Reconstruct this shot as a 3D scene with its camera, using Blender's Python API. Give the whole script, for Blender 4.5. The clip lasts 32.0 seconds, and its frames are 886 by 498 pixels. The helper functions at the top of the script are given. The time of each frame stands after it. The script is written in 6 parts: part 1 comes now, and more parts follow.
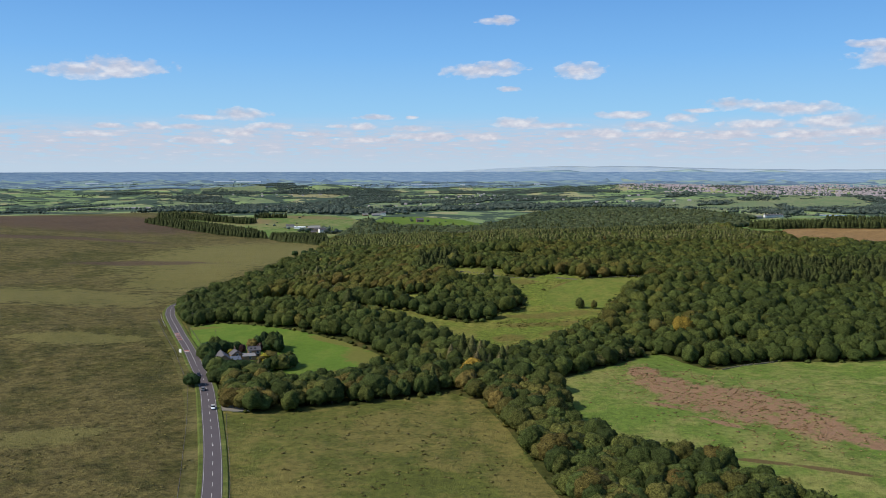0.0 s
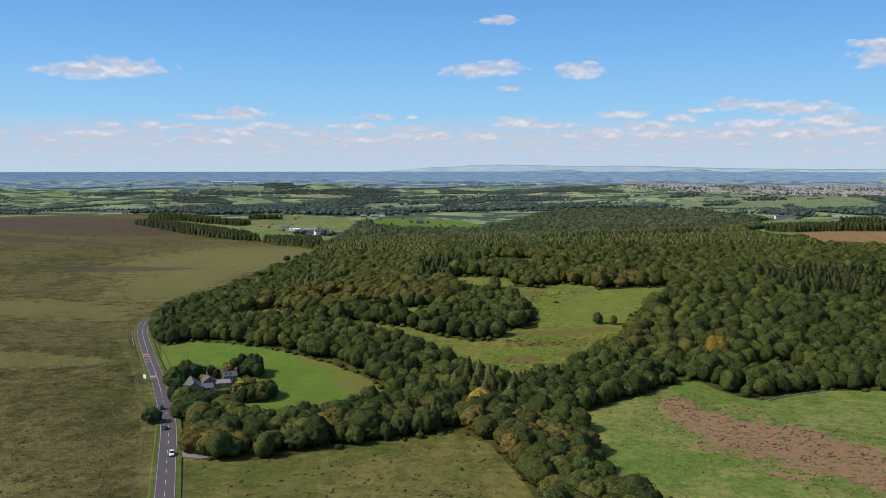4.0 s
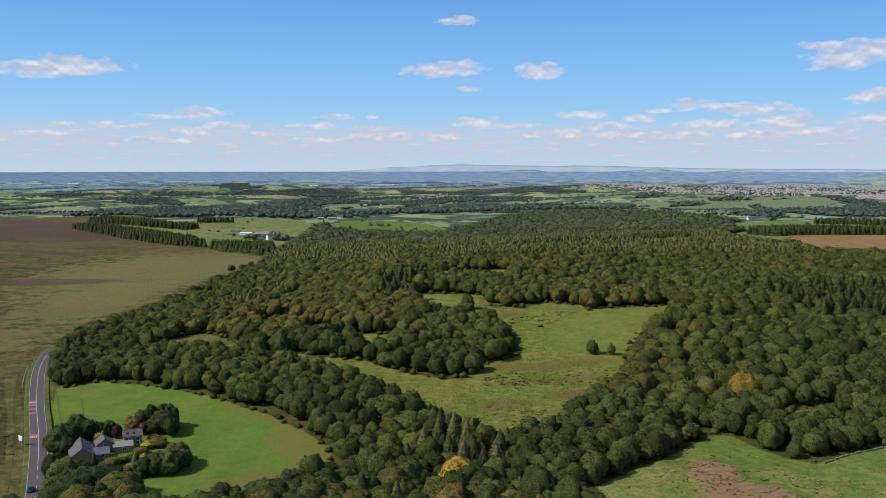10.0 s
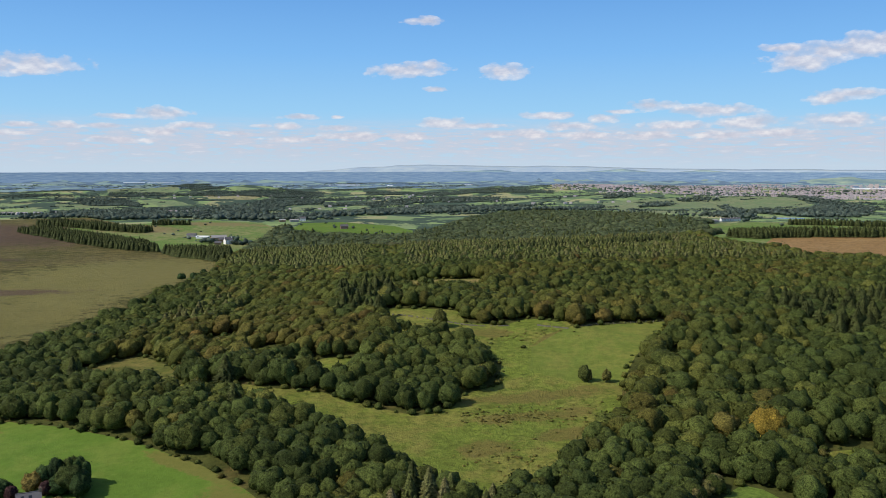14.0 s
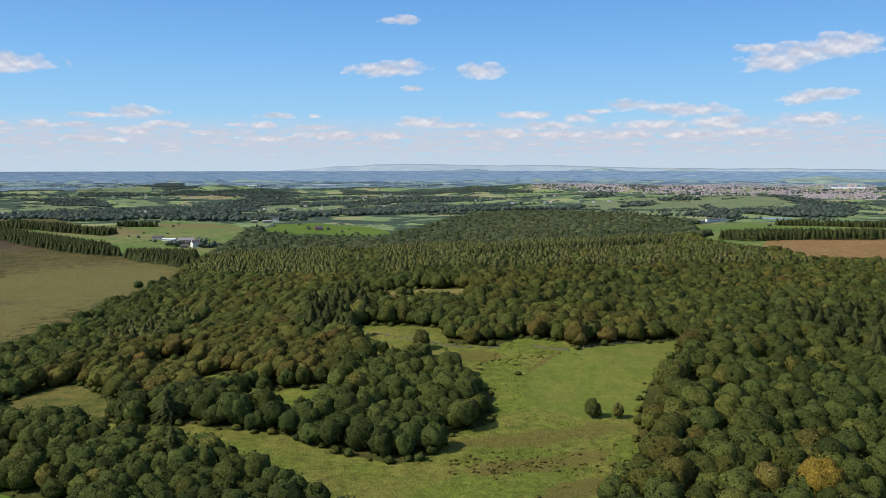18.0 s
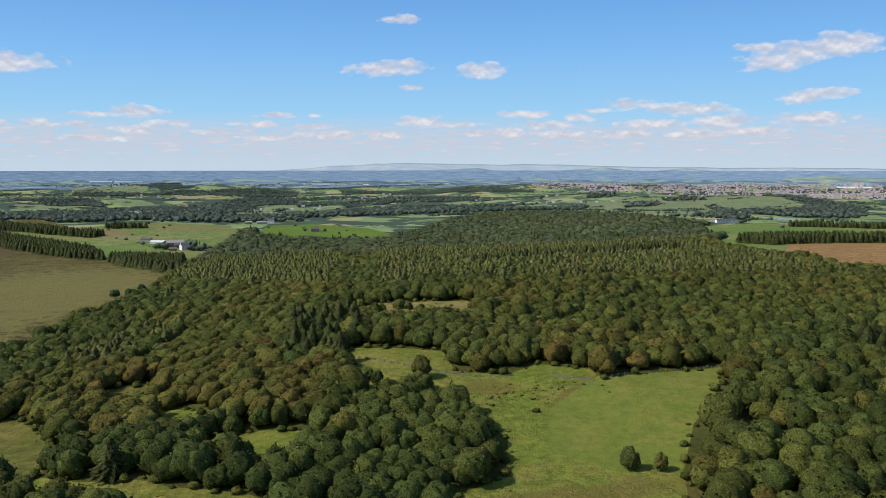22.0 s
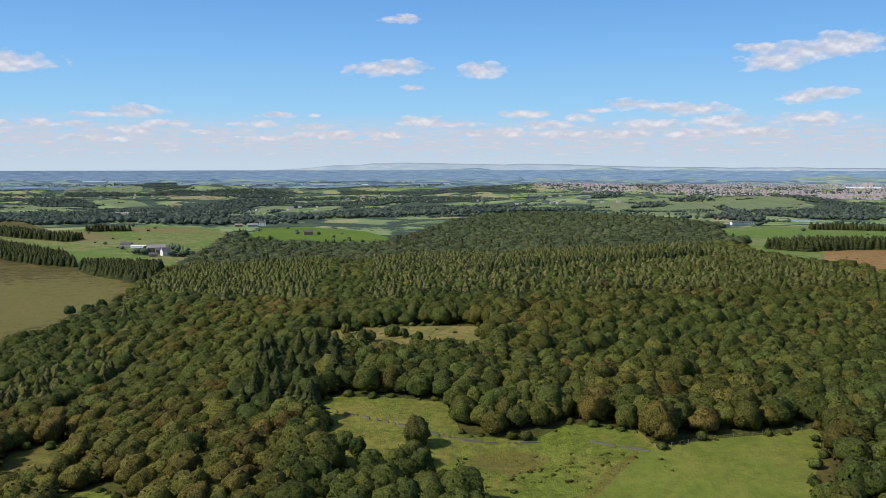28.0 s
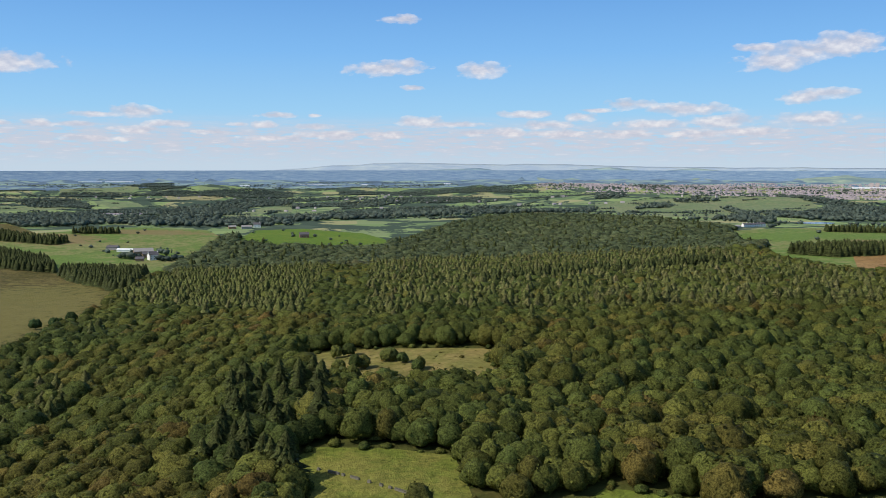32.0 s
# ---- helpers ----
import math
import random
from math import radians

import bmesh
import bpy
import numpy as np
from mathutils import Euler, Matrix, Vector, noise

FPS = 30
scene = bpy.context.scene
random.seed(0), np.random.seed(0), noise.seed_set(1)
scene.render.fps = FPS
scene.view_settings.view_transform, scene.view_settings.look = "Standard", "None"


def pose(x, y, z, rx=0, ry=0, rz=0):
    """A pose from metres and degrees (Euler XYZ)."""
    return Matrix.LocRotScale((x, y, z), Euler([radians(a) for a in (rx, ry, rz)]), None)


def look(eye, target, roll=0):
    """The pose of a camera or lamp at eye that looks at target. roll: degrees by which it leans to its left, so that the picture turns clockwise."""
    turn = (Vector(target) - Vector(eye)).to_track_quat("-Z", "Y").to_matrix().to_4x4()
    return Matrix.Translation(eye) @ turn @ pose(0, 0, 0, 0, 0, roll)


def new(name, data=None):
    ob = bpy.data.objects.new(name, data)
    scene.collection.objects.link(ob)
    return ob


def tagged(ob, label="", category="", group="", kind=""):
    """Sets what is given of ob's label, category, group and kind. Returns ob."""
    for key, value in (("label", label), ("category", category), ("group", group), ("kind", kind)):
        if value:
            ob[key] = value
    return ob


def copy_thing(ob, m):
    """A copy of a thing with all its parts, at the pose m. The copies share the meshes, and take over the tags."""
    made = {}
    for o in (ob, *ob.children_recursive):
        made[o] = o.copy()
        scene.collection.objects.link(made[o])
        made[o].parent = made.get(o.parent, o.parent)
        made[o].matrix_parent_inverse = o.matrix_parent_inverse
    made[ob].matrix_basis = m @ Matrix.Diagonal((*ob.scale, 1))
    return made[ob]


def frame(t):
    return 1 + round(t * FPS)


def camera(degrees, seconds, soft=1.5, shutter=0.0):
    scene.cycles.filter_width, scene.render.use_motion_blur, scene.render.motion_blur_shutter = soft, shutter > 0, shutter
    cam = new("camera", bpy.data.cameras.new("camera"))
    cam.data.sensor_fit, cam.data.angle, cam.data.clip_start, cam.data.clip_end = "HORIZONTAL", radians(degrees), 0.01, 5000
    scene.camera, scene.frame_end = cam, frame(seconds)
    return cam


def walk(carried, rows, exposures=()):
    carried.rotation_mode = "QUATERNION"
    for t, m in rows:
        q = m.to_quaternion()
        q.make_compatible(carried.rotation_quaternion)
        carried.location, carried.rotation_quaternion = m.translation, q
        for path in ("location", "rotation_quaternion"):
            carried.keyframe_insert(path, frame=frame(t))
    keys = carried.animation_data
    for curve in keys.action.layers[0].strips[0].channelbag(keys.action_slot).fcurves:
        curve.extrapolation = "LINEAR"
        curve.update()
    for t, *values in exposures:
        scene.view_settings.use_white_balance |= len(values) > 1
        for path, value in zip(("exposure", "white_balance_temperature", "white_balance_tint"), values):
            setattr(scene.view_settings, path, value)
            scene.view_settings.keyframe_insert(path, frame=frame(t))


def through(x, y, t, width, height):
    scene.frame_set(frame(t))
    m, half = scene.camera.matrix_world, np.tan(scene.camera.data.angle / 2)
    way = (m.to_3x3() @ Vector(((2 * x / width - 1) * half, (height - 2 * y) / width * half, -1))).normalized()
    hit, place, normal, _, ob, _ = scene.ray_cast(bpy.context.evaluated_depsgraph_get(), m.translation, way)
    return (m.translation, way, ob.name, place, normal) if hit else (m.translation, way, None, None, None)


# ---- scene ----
from mathutils.geometry import delaunay_2d_cdt

# ---------- camera: a drone flying level, a slow turn to the right ----------
cam = camera(54, 32.0, soft=0.55)
FLIGHT = [
    (0, 5.79, 2.17, 93.67, 84.59, 1.53), (1, 5.21, 16.35, 93.62, 84.58, 1.52), (2, 4.55, 30.51, 93.58, 84.58, 1.52),
    (3, 3.85, 44.64, 93.53, 84.57, 1.52), (4, 3.13, 58.75, 93.47, 84.57, 1.53), (5, 2.41, 72.82, 93.41, 84.56, 1.54),
    (5.5, 2.07, 79.85, 93.38, 84.56, 1.53), (6, 1.73, 86.87, 93.35, 84.57, 1.26), (6.5, 1.40, 93.88, 93.32, 84.57, 0.95),
    (7, 1.09, 100.89, 93.29, 84.58, 0.61), (8, 0.53, 114.88, 93.22, 84.57, 0.02), (9, 0.04, 128.83, 93.14, 84.57, -0.52),
    (10, -0.35, 142.75, 93.06, 84.57, -1.06), (11, -0.63, 156.64, 92.98, 84.58, -1.60), (12, -0.80, 170.50, 92.90, 84.58, -2.17),
    (13, -0.85, 184.32, 92.81, 84.59, -2.76), (14, -0.78, 198.10, 92.71, 84.59, -3.30), (15, -0.58, 211.85, 92.61, 84.58, -3.75),
    (16, -0.26, 225.55, 92.51, 84.58, -4.20), (16.5, -0.05, 232.39, 92.46, 84.58, -4.41), (17, 0.19, 239.22, 92.40, 84.56, -4.64),
    (17.5, 0.46, 246.04, 92.35, 84.56, -4.77), (18, 0.75, 252.85, 92.29, 84.54, -4.78), (19, 1.42, 266.44, 92.18, 84.53, -4.78),
    (20, 2.19, 279.98, 92.06, 84.52, -4.77), (22, 3.97, 306.95, 91.81, 84.50, -4.78), (24, 5.96, 333.73, 91.55, 84.49, -4.77),
    (26, 8.01, 360.32, 91.27, 84.49, -4.75), (28, 9.92, 386.73, 90.98, 84.49, -4.76), (30, 11.44, 412.93, 90.66, 84.50, -4.75),
    (32, 12.30, 438.92, 90.34, 84.50, -4.76),
]
walk(cam, [(t, pose(x, y, z, rx, 0, rz)) for t, x, y, z, rx, rz in FLIGHT],
     [(0, 0.05, 6450, 9), (8, 0.06, 6450, 9), (16, 0.11, 6600, 9), (32, 0.11, 6650, 9)])

# ---------- sun and sky ----------
SUN_AZ, SUN_EL = radians(-104), radians(43)
sun_dir = Vector((math.sin(SUN_AZ) * math.cos(SUN_EL), math.cos(SUN_AZ) * math.cos(SUN_EL), math.sin(SUN_EL)))
sun_data = bpy.data.lights.new("sun", "SUN")
sun_data.energy, sun_data.angle, sun_data.color = 3.7, radians(0.53), (1.0, 0.94, 0.84)
sun = new("sun", sun_data)
sun.matrix_basis = look(sun_dir * 900, (0, 0, 0))


def node(tree, kind, x=None, **values):
    n = tree.nodes.new(kind)
    for key, value in values.items():
        setattr(n, key, value)
    return n


def link(tree, a, b):
    tree.links.new(a, b)


def maths(tree, op, a, b=None, clamp=False):
    n = tree.nodes.new("ShaderNodeMath")
    n.operation, n.use_clamp = op, clamp
    for slot, v in ((0, a), (1, b)):
        if v is None:
            continue
        if isinstance(v, (int, float)):
            n.inputs[slot].default_value = v
        else:
            tree.links.new(v, n.inputs[slot])
    return n.outputs[0]


def ramp(tree, source, stops, interpolation="LINEAR"):
    n = tree.nodes.new("ShaderNodeValToRGB")
    n.color_ramp.interpolation = interpolation
    els = n.color_ramp.elements
    while len(els) < len(stops):
        els.new(0.5)
    for e, (p, c) in zip(els, stops):
        e.position, e.color = p, (*c, 1) if len(c) == 3 else c
    tree.links.new(source, n.inputs[0])
    return n.outputs[0]


def mix(tree, factor, a, b, blend="MIX"):
    n = tree.nodes.new("ShaderNodeMix")
    n.data_type, n.blend_type = "RGBA", blend
    for slot, v in ((0, factor), (6, a), (7, b)):
        if isinstance(v, (int, float)):
            n.inputs[slot].default_value = v
        elif isinstance(v, tuple):
            n.inputs[slot].default_value = (*v, 1)
        else:
            tree.links.new(v, n.inputs[slot])
    return n.outputs[2]


def noise_tex(tree, vector, scale, detail=3.0, rough=0.55, out=0):
    n = tree.nodes.new("ShaderNodeTexNoise")
    n.inputs["Scale"].default_value, n.inputs["Detail"].default_value, n.inputs["Roughness"].default_value = scale, detail, rough
    tree.links.new(vector, n.inputs["Vector"])
    return n.outputs[out]


# Fair-weather cumulus: azimuth, height, half width, half height in degrees.
HIGH_CLOUDS = [(-21.6, 6.0, 3.0, .62), (-23.9, 5.7, 2.6, .5), (1.0, 6.2, 2.6, .52), (2.5, 6.5, .9, .4), (7.3, 6.15, 1.6, .55), (2.9, 5.0, .8, .2),
               (2.1, 9.3, 1.2, .33), (25.5, 6.3, 2.2, .75), (27.3, 6.8, 3.2, .6), (29.3, 7.2, 2.2, .7), (24.4, 7.1, 1.5, .3), (27.1, 4.1, 1.4, .5), (28.5, 4.3, 1.5, .35)]
WEST_CLOUDS = [(-14.5, 3.3, 2.0, .42), (-16.7, 3.1, 1.7, .2), (-6.0, 3.2, 1.6, .2), (-3.6, 3.2, .5, .13), (-12.5, 2.6, 1.7, .24), (-17.9, 2.5, 1.5, .16), (-20.1, 2.5, 1.0, .27),
               (-22.4, 2.5, 1.1, .16), (-6.7, 2.6, .9, .26), (-8.3, 2.6, .6, .16), (-3.6, 2.5, 1.3, .23), (-14.6, 2.2, 1.4, .3), (-10.1, 2.1, 1.0, .17), (-2.5, 1.95, 2.2, .3),
               (-16.6, 1.65, 2.3, .2), (-23.2, 2.0, 1.6, .2), (-6.5, 1.7, 2.4, .22)]
EAST_CLOUDS = [(16.7, 3.85, 1.7, .38), (14.6, 3.5, 1.2, .15), (10.1, 3.3, 2.1, .27), (13.7, 3.1, 1.1, .34), (3.2, 2.85, 1.7, .38), (5.2, 2.65, 2.2, .2), (20.5, 3.5, 2.8, .45), (22.6, 2.75, 2.3, .45),
               (18.3, 2.6, 2.0, .33), (27.8, 2.8, 2.4, .48), (24.3, 2.05, 1.9, .33), (8.9, 2.15, 1.2, .36), (6.9, 2.1, 1.6, .24), (11.4, 2.6, 1.8, .3), (12.7, 2.0, 2.0, .3),
               (16.4, 2.0, 2.3, .28), (1.1, 1.95, 1.6, .27), (20.8, 1.95, 2.0, .3)]

world = bpy.data.worlds.new("world")
scene.world = world
world.use_nodes = True
wt = world.node_tree
wt.nodes.clear()
sky = node(wt, "ShaderNodeTexSky")
sky.sky_type, sky.sun_disc = "NISHITA", False
sky.sun_elevation, sky.sun_rotation = SUN_EL, SUN_AZ
sky.altitude, sky.air_density, sky.dust_density, sky.ozone_density = 300, 1.0, 1.6, 2.0
direction = node(wt, "ShaderNodeTexCoord").outputs["Generated"]
split = node(wt, "ShaderNodeSeparateXYZ")
link(wt, direction, split.inputs[0])
azimuth = maths(wt, "MULTIPLY", maths(wt, "ARCTAN2", split.outputs[0], split.outputs[1]), 180 / math.pi)
height = maths(wt, "MULTIPLY", maths(wt, "ARCSINE", split.outputs[2]), 180 / math.pi)
chart = node(wt, "ShaderNodeCombineXYZ")
link(wt, azimuth, chart.inputs[0])
link(wt, height, chart.inputs[1])
near = None
for az, el, wide, tall in HIGH_CLOUDS + WEST_CLOUDS + EAST_CLOUDS:
    shift = node(wt, "ShaderNodeVectorMath", operation="MULTIPLY_ADD")
    link(wt, chart.outputs[0], shift.inputs[0])
    shift.inputs[1].default_value = (0.88 / wide, 0.92 / tall, 0)
    shift.inputs[2].default_value = (-0.88 * az / wide, -0.92 * el / tall, 0)
    size = node(wt, "ShaderNodeVectorMath", operation="LENGTH")
    link(wt, shift.outputs[0], size.inputs[0])
    if near is None:
        near = size.outputs["Value"]
    else:
        low = node(wt, "ShaderNodeMath", operation="SMOOTH_MIN")
        low.inputs[2].default_value = 0.25
        link(wt, near, low.inputs[0])
        link(wt, size.outputs["Value"], low.inputs[1])
        near = low.outputs[0]
stretch = node(wt, "ShaderNodeVectorMath", operation="MULTIPLY")
link(wt, chart.outputs[0], stretch.inputs[0])
stretch.inputs[1].default_value = (0.9, 1.7, 1)
billow = noise_tex(wt, stretch.outputs[0], 1.0, 4.0, 0.5)
body = maths(wt, "ADD", maths(wt, "SUBTRACT", 1.0, near), maths(wt, "MULTIPLY", maths(wt, "SUBTRACT", billow, 0.5), 1.6))
heaps = ramp(wt, body, [(0.02, (0, 0, 0)), (0.3, (0.6,) * 3), (0.7, (1, 1, 1))], "EASE")
# flat layers of far cloud low over the horizon
flat = node(wt, "ShaderNodeVectorMath", operation="MULTIPLY")
link(wt, chart.outputs[0], flat.inputs[0])
flat.inputs[1].default_value = (0.75, 5.2, 1)
sheets = noise_tex(wt, flat.outputs[0], 0.9, 5.0, 0.6)
band = ramp(wt, maths(wt, "DIVIDE", height, 4.0), [(0.0, (0.1,) * 3), (0.15, (0.6,) * 3), (0.3, (1.0,) * 3), (0.52, (0.95,) * 3), (0.66, (0.3,) * 3), (0.8, (0,) * 3)])
layer = ramp(wt, sheets, [(0.37, (0, 0, 0)), (0.47, (0.75,) * 3), (0.6, (1, 1, 1))])
layer = maths(wt, "MULTIPLY", layer, band)
billow_fine = noise_tex(wt, stretch.outputs[0], 2.3, 4.0, 0.6)
lifted = node(wt, "ShaderNodeVectorMath", operation="ADD")
link(wt, stretch.outputs[0], lifted.inputs[0])
lifted.inputs[1].default_value = (0.0, 0.42, 0)
above = noise_tex(wt, lifted.outputs[0], 1.0, 4.0, 0.5)
crest = maths(wt, "ADD", maths(wt, "MULTIPLY", maths(wt, "SUBTRACT", billow, above), 1.6), maths(wt, "MULTIPLY", billow_fine, 0.5))
lit = ramp(wt, crest, [(0.02, (4.55, 4.75, 5.7)), (0.3, (5.6, 5.55, 6.25)), (0.6, (7.05, 6.85, 7.1))])
# pale milky air towards the horizon
milk = ramp(wt, maths(wt, "DIVIDE", height, 40.0), [(0.0, (0.95,) * 3), (0.3, (0.85,) * 3), (1.0, (0.0,) * 3)])
clear = ramp(wt, maths(wt, "DIVIDE", height, 12.0), [(0.0, (4.6, 5.7, 6.9)), (0.1, (3.9, 5.65, 7.3)), (0.3, (2.6, 5.15, 7.85)), (0.6, (1.65, 4.1, 7.75)), (0.95, (1.0, 3.0, 6.8))])
air = mix(wt, milk, sky.outputs[0], clear)
high_up = mix(wt, maths(wt, "MULTIPLY", layer, 0.85), air, ramp(wt, sheets, [(0.45, (4.75, 4.95, 5.85)), (0.6, (5.0, 5.1, 5.95)), (0.7, (5.9, 5.85, 6.5))]))
skies = mix(wt, maths(wt, "MULTIPLY", heaps, 0.82), high_up, lit)
back = node(wt, "ShaderNodeBackground")
back.inputs[1].default_value = 0.112
link(wt, skies, back.inputs[0])
link(wt, back.outputs[0], node(wt, "ShaderNodeOutputWorld").inputs[0])

# ---------- the lie of the land ----------
MID = (0.0, 220.0)
SPOTS = [(-140, 440, -3), (-85, 280, -1), (-70, 120, 0), (-95, 430, -5), (110, 430, -2), (260, 420, 0), (60, 260, -3), (20, 420, -8), (-40, 390, -5), (74, 544, 5),
         (125, 480, 1), (60, 580, 10), (143, 630, 14), (2, 655, 17), (43, 756, 22), (150, 680, 17), (-60, 650, 14), (-120, 560, 2), (-125, 785, -6), (-187, 990, -9),
         (-250, 1490, -18), (430, 1095, 16), (628, 1822, -10), (100, 950, 14), (150, 1300, -4), (-450, 400, 2), (-700, 1000, 0), (500, 600, 12), (100, 1700, -25), (-400, 1900, -6)]
SP = np.array(SPOTS, float)
SP_R = 38 + 0.10 * np.hypot(SP[:, 0] - MID[0], SP[:, 1] - MID[1] + 220)
NEAR_R, FAR_L = 1500.0, 3200.0


def roll(x, y):
    """The broad roll of the near land between its spot heights."""
    d2 = (x[..., None] - SP[:, 0]) ** 2 + (y[..., None] - SP[:, 1]) ** 2
    w = np.exp(-d2 / (2 * SP_R * SP_R)) + 1e-5 / (1 + d2 / 1e5)
    return (w * SP[:, 2]).sum(-1) / w.sum(-1)


# banks, hollows and the western slope that the broad roll smooths away: x, y, height
BANKS = np.array([(-186, 577, -5.5), (-192, 620, -6.5), (-190, 750, -9), (-260, 690, -9), (-118, 741, -4), (-95, 615, 2), (-67, 594, 5.5), (-50, 650, 7), (77, 542, 5.2), (47, 560, 6.5), (107, 446, -3),
                  (138, 450, -4), (58, 584, 12), (138, 619, 16), (-8, 657, 15.5), (66, 781, 17.5), (-88, 511, 2), (-19, 690, 14), (-40, 350, -4), (0, 372, -5), (-100, 425, -4), (-60, 440, -4), (-120, 470, -2.5),
                  (-220, 470, 0), (-150, 500, -1.5), (100, 380, -2.5), (180, 400, -1.5), (140, 680, 15), (60, 690, 15.5), (20, 480, -1)], float)
BANK_R = 52.0
bank_d2 = (BANKS[:, None, 0] - BANKS[None, :, 0]) ** 2 + (BANKS[:, None, 1] - BANKS[None, :, 1]) ** 2
BANK_W = np.linalg.solve(np.exp(-bank_d2 / (2 * BANK_R ** 2)) + 0.12 * np.eye(len(BANKS)), BANKS[:, 2] - roll(BANKS[:, 0], BANKS[:, 1]))


def gentle(x, y):
    """Height of the near land."""
    d2 = (x[..., None] - BANKS[:, 0]) ** 2 + (y[..., None] - BANKS[:, 1]) ** 2
    return roll(x, y) + (np.exp(-d2 / (2 * BANK_R ** 2)) * BANK_W).sum(-1)


def smooth(a, b, v):
    k = np.clip((v - a) / (b - a), 0, 1)
    return k * k * (3 - 2 * k)


def broad(dist, az):
    """Height of the far country by its real distance and bearing (degrees)."""
    z = np.interp(dist, [1500, 2300, 3000, 4000, 6000, 8000, 12000, 24000, 40000], [-12, -22, -60, -82, -105, -108, -118, -44, -44])
    z = z + 58 * np.exp(-((az + 9.5) / 3.2) ** 2 - ((dist - 6300) / 700) ** 2)          # wooded knoll to the west
    z = z + 50 * np.exp(-((az - 19) / 9) ** 2 - ((dist - 4000) / 900) ** 2)             # green dome to the east
    z = z + 45 * np.exp(-((az - 12) / 5.5) ** 2 - ((dist - 7300) / 1100) ** 2)            # wooded hill before the town
    x, y = dist * np.sin(np.radians(az)), dist * np.cos(np.radians(az))
    swell = np.sin(x / 260 + 1.7 * np.sin(y / 520)) * np.sin(y / 235 + 1.2 * np.sin(x / 430))
    return z + 13 * swell * smooth(2300, 3300, dist) * (1 - smooth(9000, 13000, dist))


def land(x, y):
    """Height of the ground in the plan, where distances past 1500 m close up towards 4700 m."""
    x, y = np.asarray(x, float), np.asarray(y, float)
    dx, dy = x - MID[0], y - MID[1]
    r = np.hypot(dx, dy)
    true = np.where(r > NEAR_R, NEAR_R - FAR_L * np.log(np.clip(1 - (r - NEAR_R) / FAR_L, 1e-3, 1)), r)
    az = np.degrees(np.arctan2(dx, dy))
    far = 92 - (92 - broad(true, az)) * r / np.maximum(true, 1)
    k = smooth(1450, 2150, r)
    ripple = 0.5 * np.sin(x * 0.045 + 1.3 * np.sin(y * 0.021)) * np.sin(y * 0.038 + 0.9) + 0.3 * np.sin(x * 0.11 + y * 0.07)
    return gentle(x, y) * (1 - k) + far * k + ripple * (1 - k)


def fold(az, dist):
    """Plan place and scale of a spot at a real distance and bearing from the middle of the flight."""
    r = dist if dist < NEAR_R else NEAR_R + FAR_L * (1 - math.exp(-(dist - NEAR_R) / FAR_L))
    a = radians(az)
    return MID[0] + r * math.sin(a), MID[1] + r * math.cos(a), r / dist


def height_at(x, y):
    return float(land(np.array([x]), np.array([y]))[0])


def inside(poly, x, y):
    x, y = np.asarray(x, float), np.asarray(y, float)
    result = np.zeros(x.shape, bool)
    n = len(poly)
    for i in range(n):
        (x1, y1), (x2, y2) = poly[i], poly[(i + 1) % n]
        cross = (y1 > y) != (y2 > y)
        result ^= cross & (x < (x2 - x1) * (y - y1) / ((y2 - y1) or 1e-9) + x1)
    return result


ROAD = [(-10, -60), (-36, 100), (-57, 200), (-68, 245), (-80, 287), (-93, 328), (-109, 376), (-127, 420), (-140, 450), (-157, 487), (-181, 543), (-196, 584), (-202, 612), (-199, 640), (-186, 670)]
HOUSE_FIELD = [(-160, 513), (-143, 520), (-118, 509), (-89, 491), (-61, 469), (-45, 451), (-33, 433), (-32, 412), (-50, 390), (-74, 382), (-92, 388), (-112, 402), (-122, 420), (-146, 474)]
PASTURE = [(-89, 333), (-67, 339), (-37, 353), (0, 372), (12, 357), (22, 317), (29, 274), (36, 235), (60, 130), (80, -200), (-5, -200), (-3, -60), (-30, 100), (-52, 200), (-64, 246), (-76, 288)]
RUSH_FIELD = [(46, 390), (52, 397), (67, 412), (79, 420), (98, 441), (104, 447), (109, 443), (113, 431), (120, 421), (126, 416), (141, 425), (159, 434), (200, 420), (330, 440), (420, 200), (300, -200), (160, -100), (120, 200), (106, 251), (81, 283), (59, 294), (50, 310), (48, 346)]
MEADOW = [(140, 622), (125, 617), (106, 615), (87, 609), (85, 622), (66, 630), (58, 622), (51, 619), (35, 626), (33, 654), (16, 661), (-3, 665), (-12, 654), (-4, 642), (-3, 616), (6, 596), (14, 606), (30, 590), (46, 566),
          (42, 546), (35, 538), (27, 533), (22, 520), (8, 512), (-3, 518), (-17, 526), (-29, 535), (-51, 540), (-60, 546), (-77, 548), (-92, 556), (-92, 540), (-66, 527), (-44, 516), (-30, 500), (-14, 486), (6, 462), (14, 446), (30, 440),
          (48, 452), (60, 476), (72, 492), (84, 512), (92, 540), (105, 567), (116, 582)]
MOWN = [(82, 608), (106, 614), (125, 616), (139, 621), (116, 582), (105, 567), (91, 541), (70, 543), (56, 556), (62, 584)]
GLADE = [(-18, 804), (7, 799), (44, 788), (67, 781), (58, 767), (56, 740), (44, 722), (33, 716), (10, 730), (-13, 754)]
CLEARING = [(-146, 606), (-137, 625), (-127, 632), (-106, 602), (-90, 572), (-92, 556), (-104, 556), (-120, 562), (-138, 582)]
CLEARING_B = [(-106, 662), (-84, 664), (-80, 620), (-92, 616)]
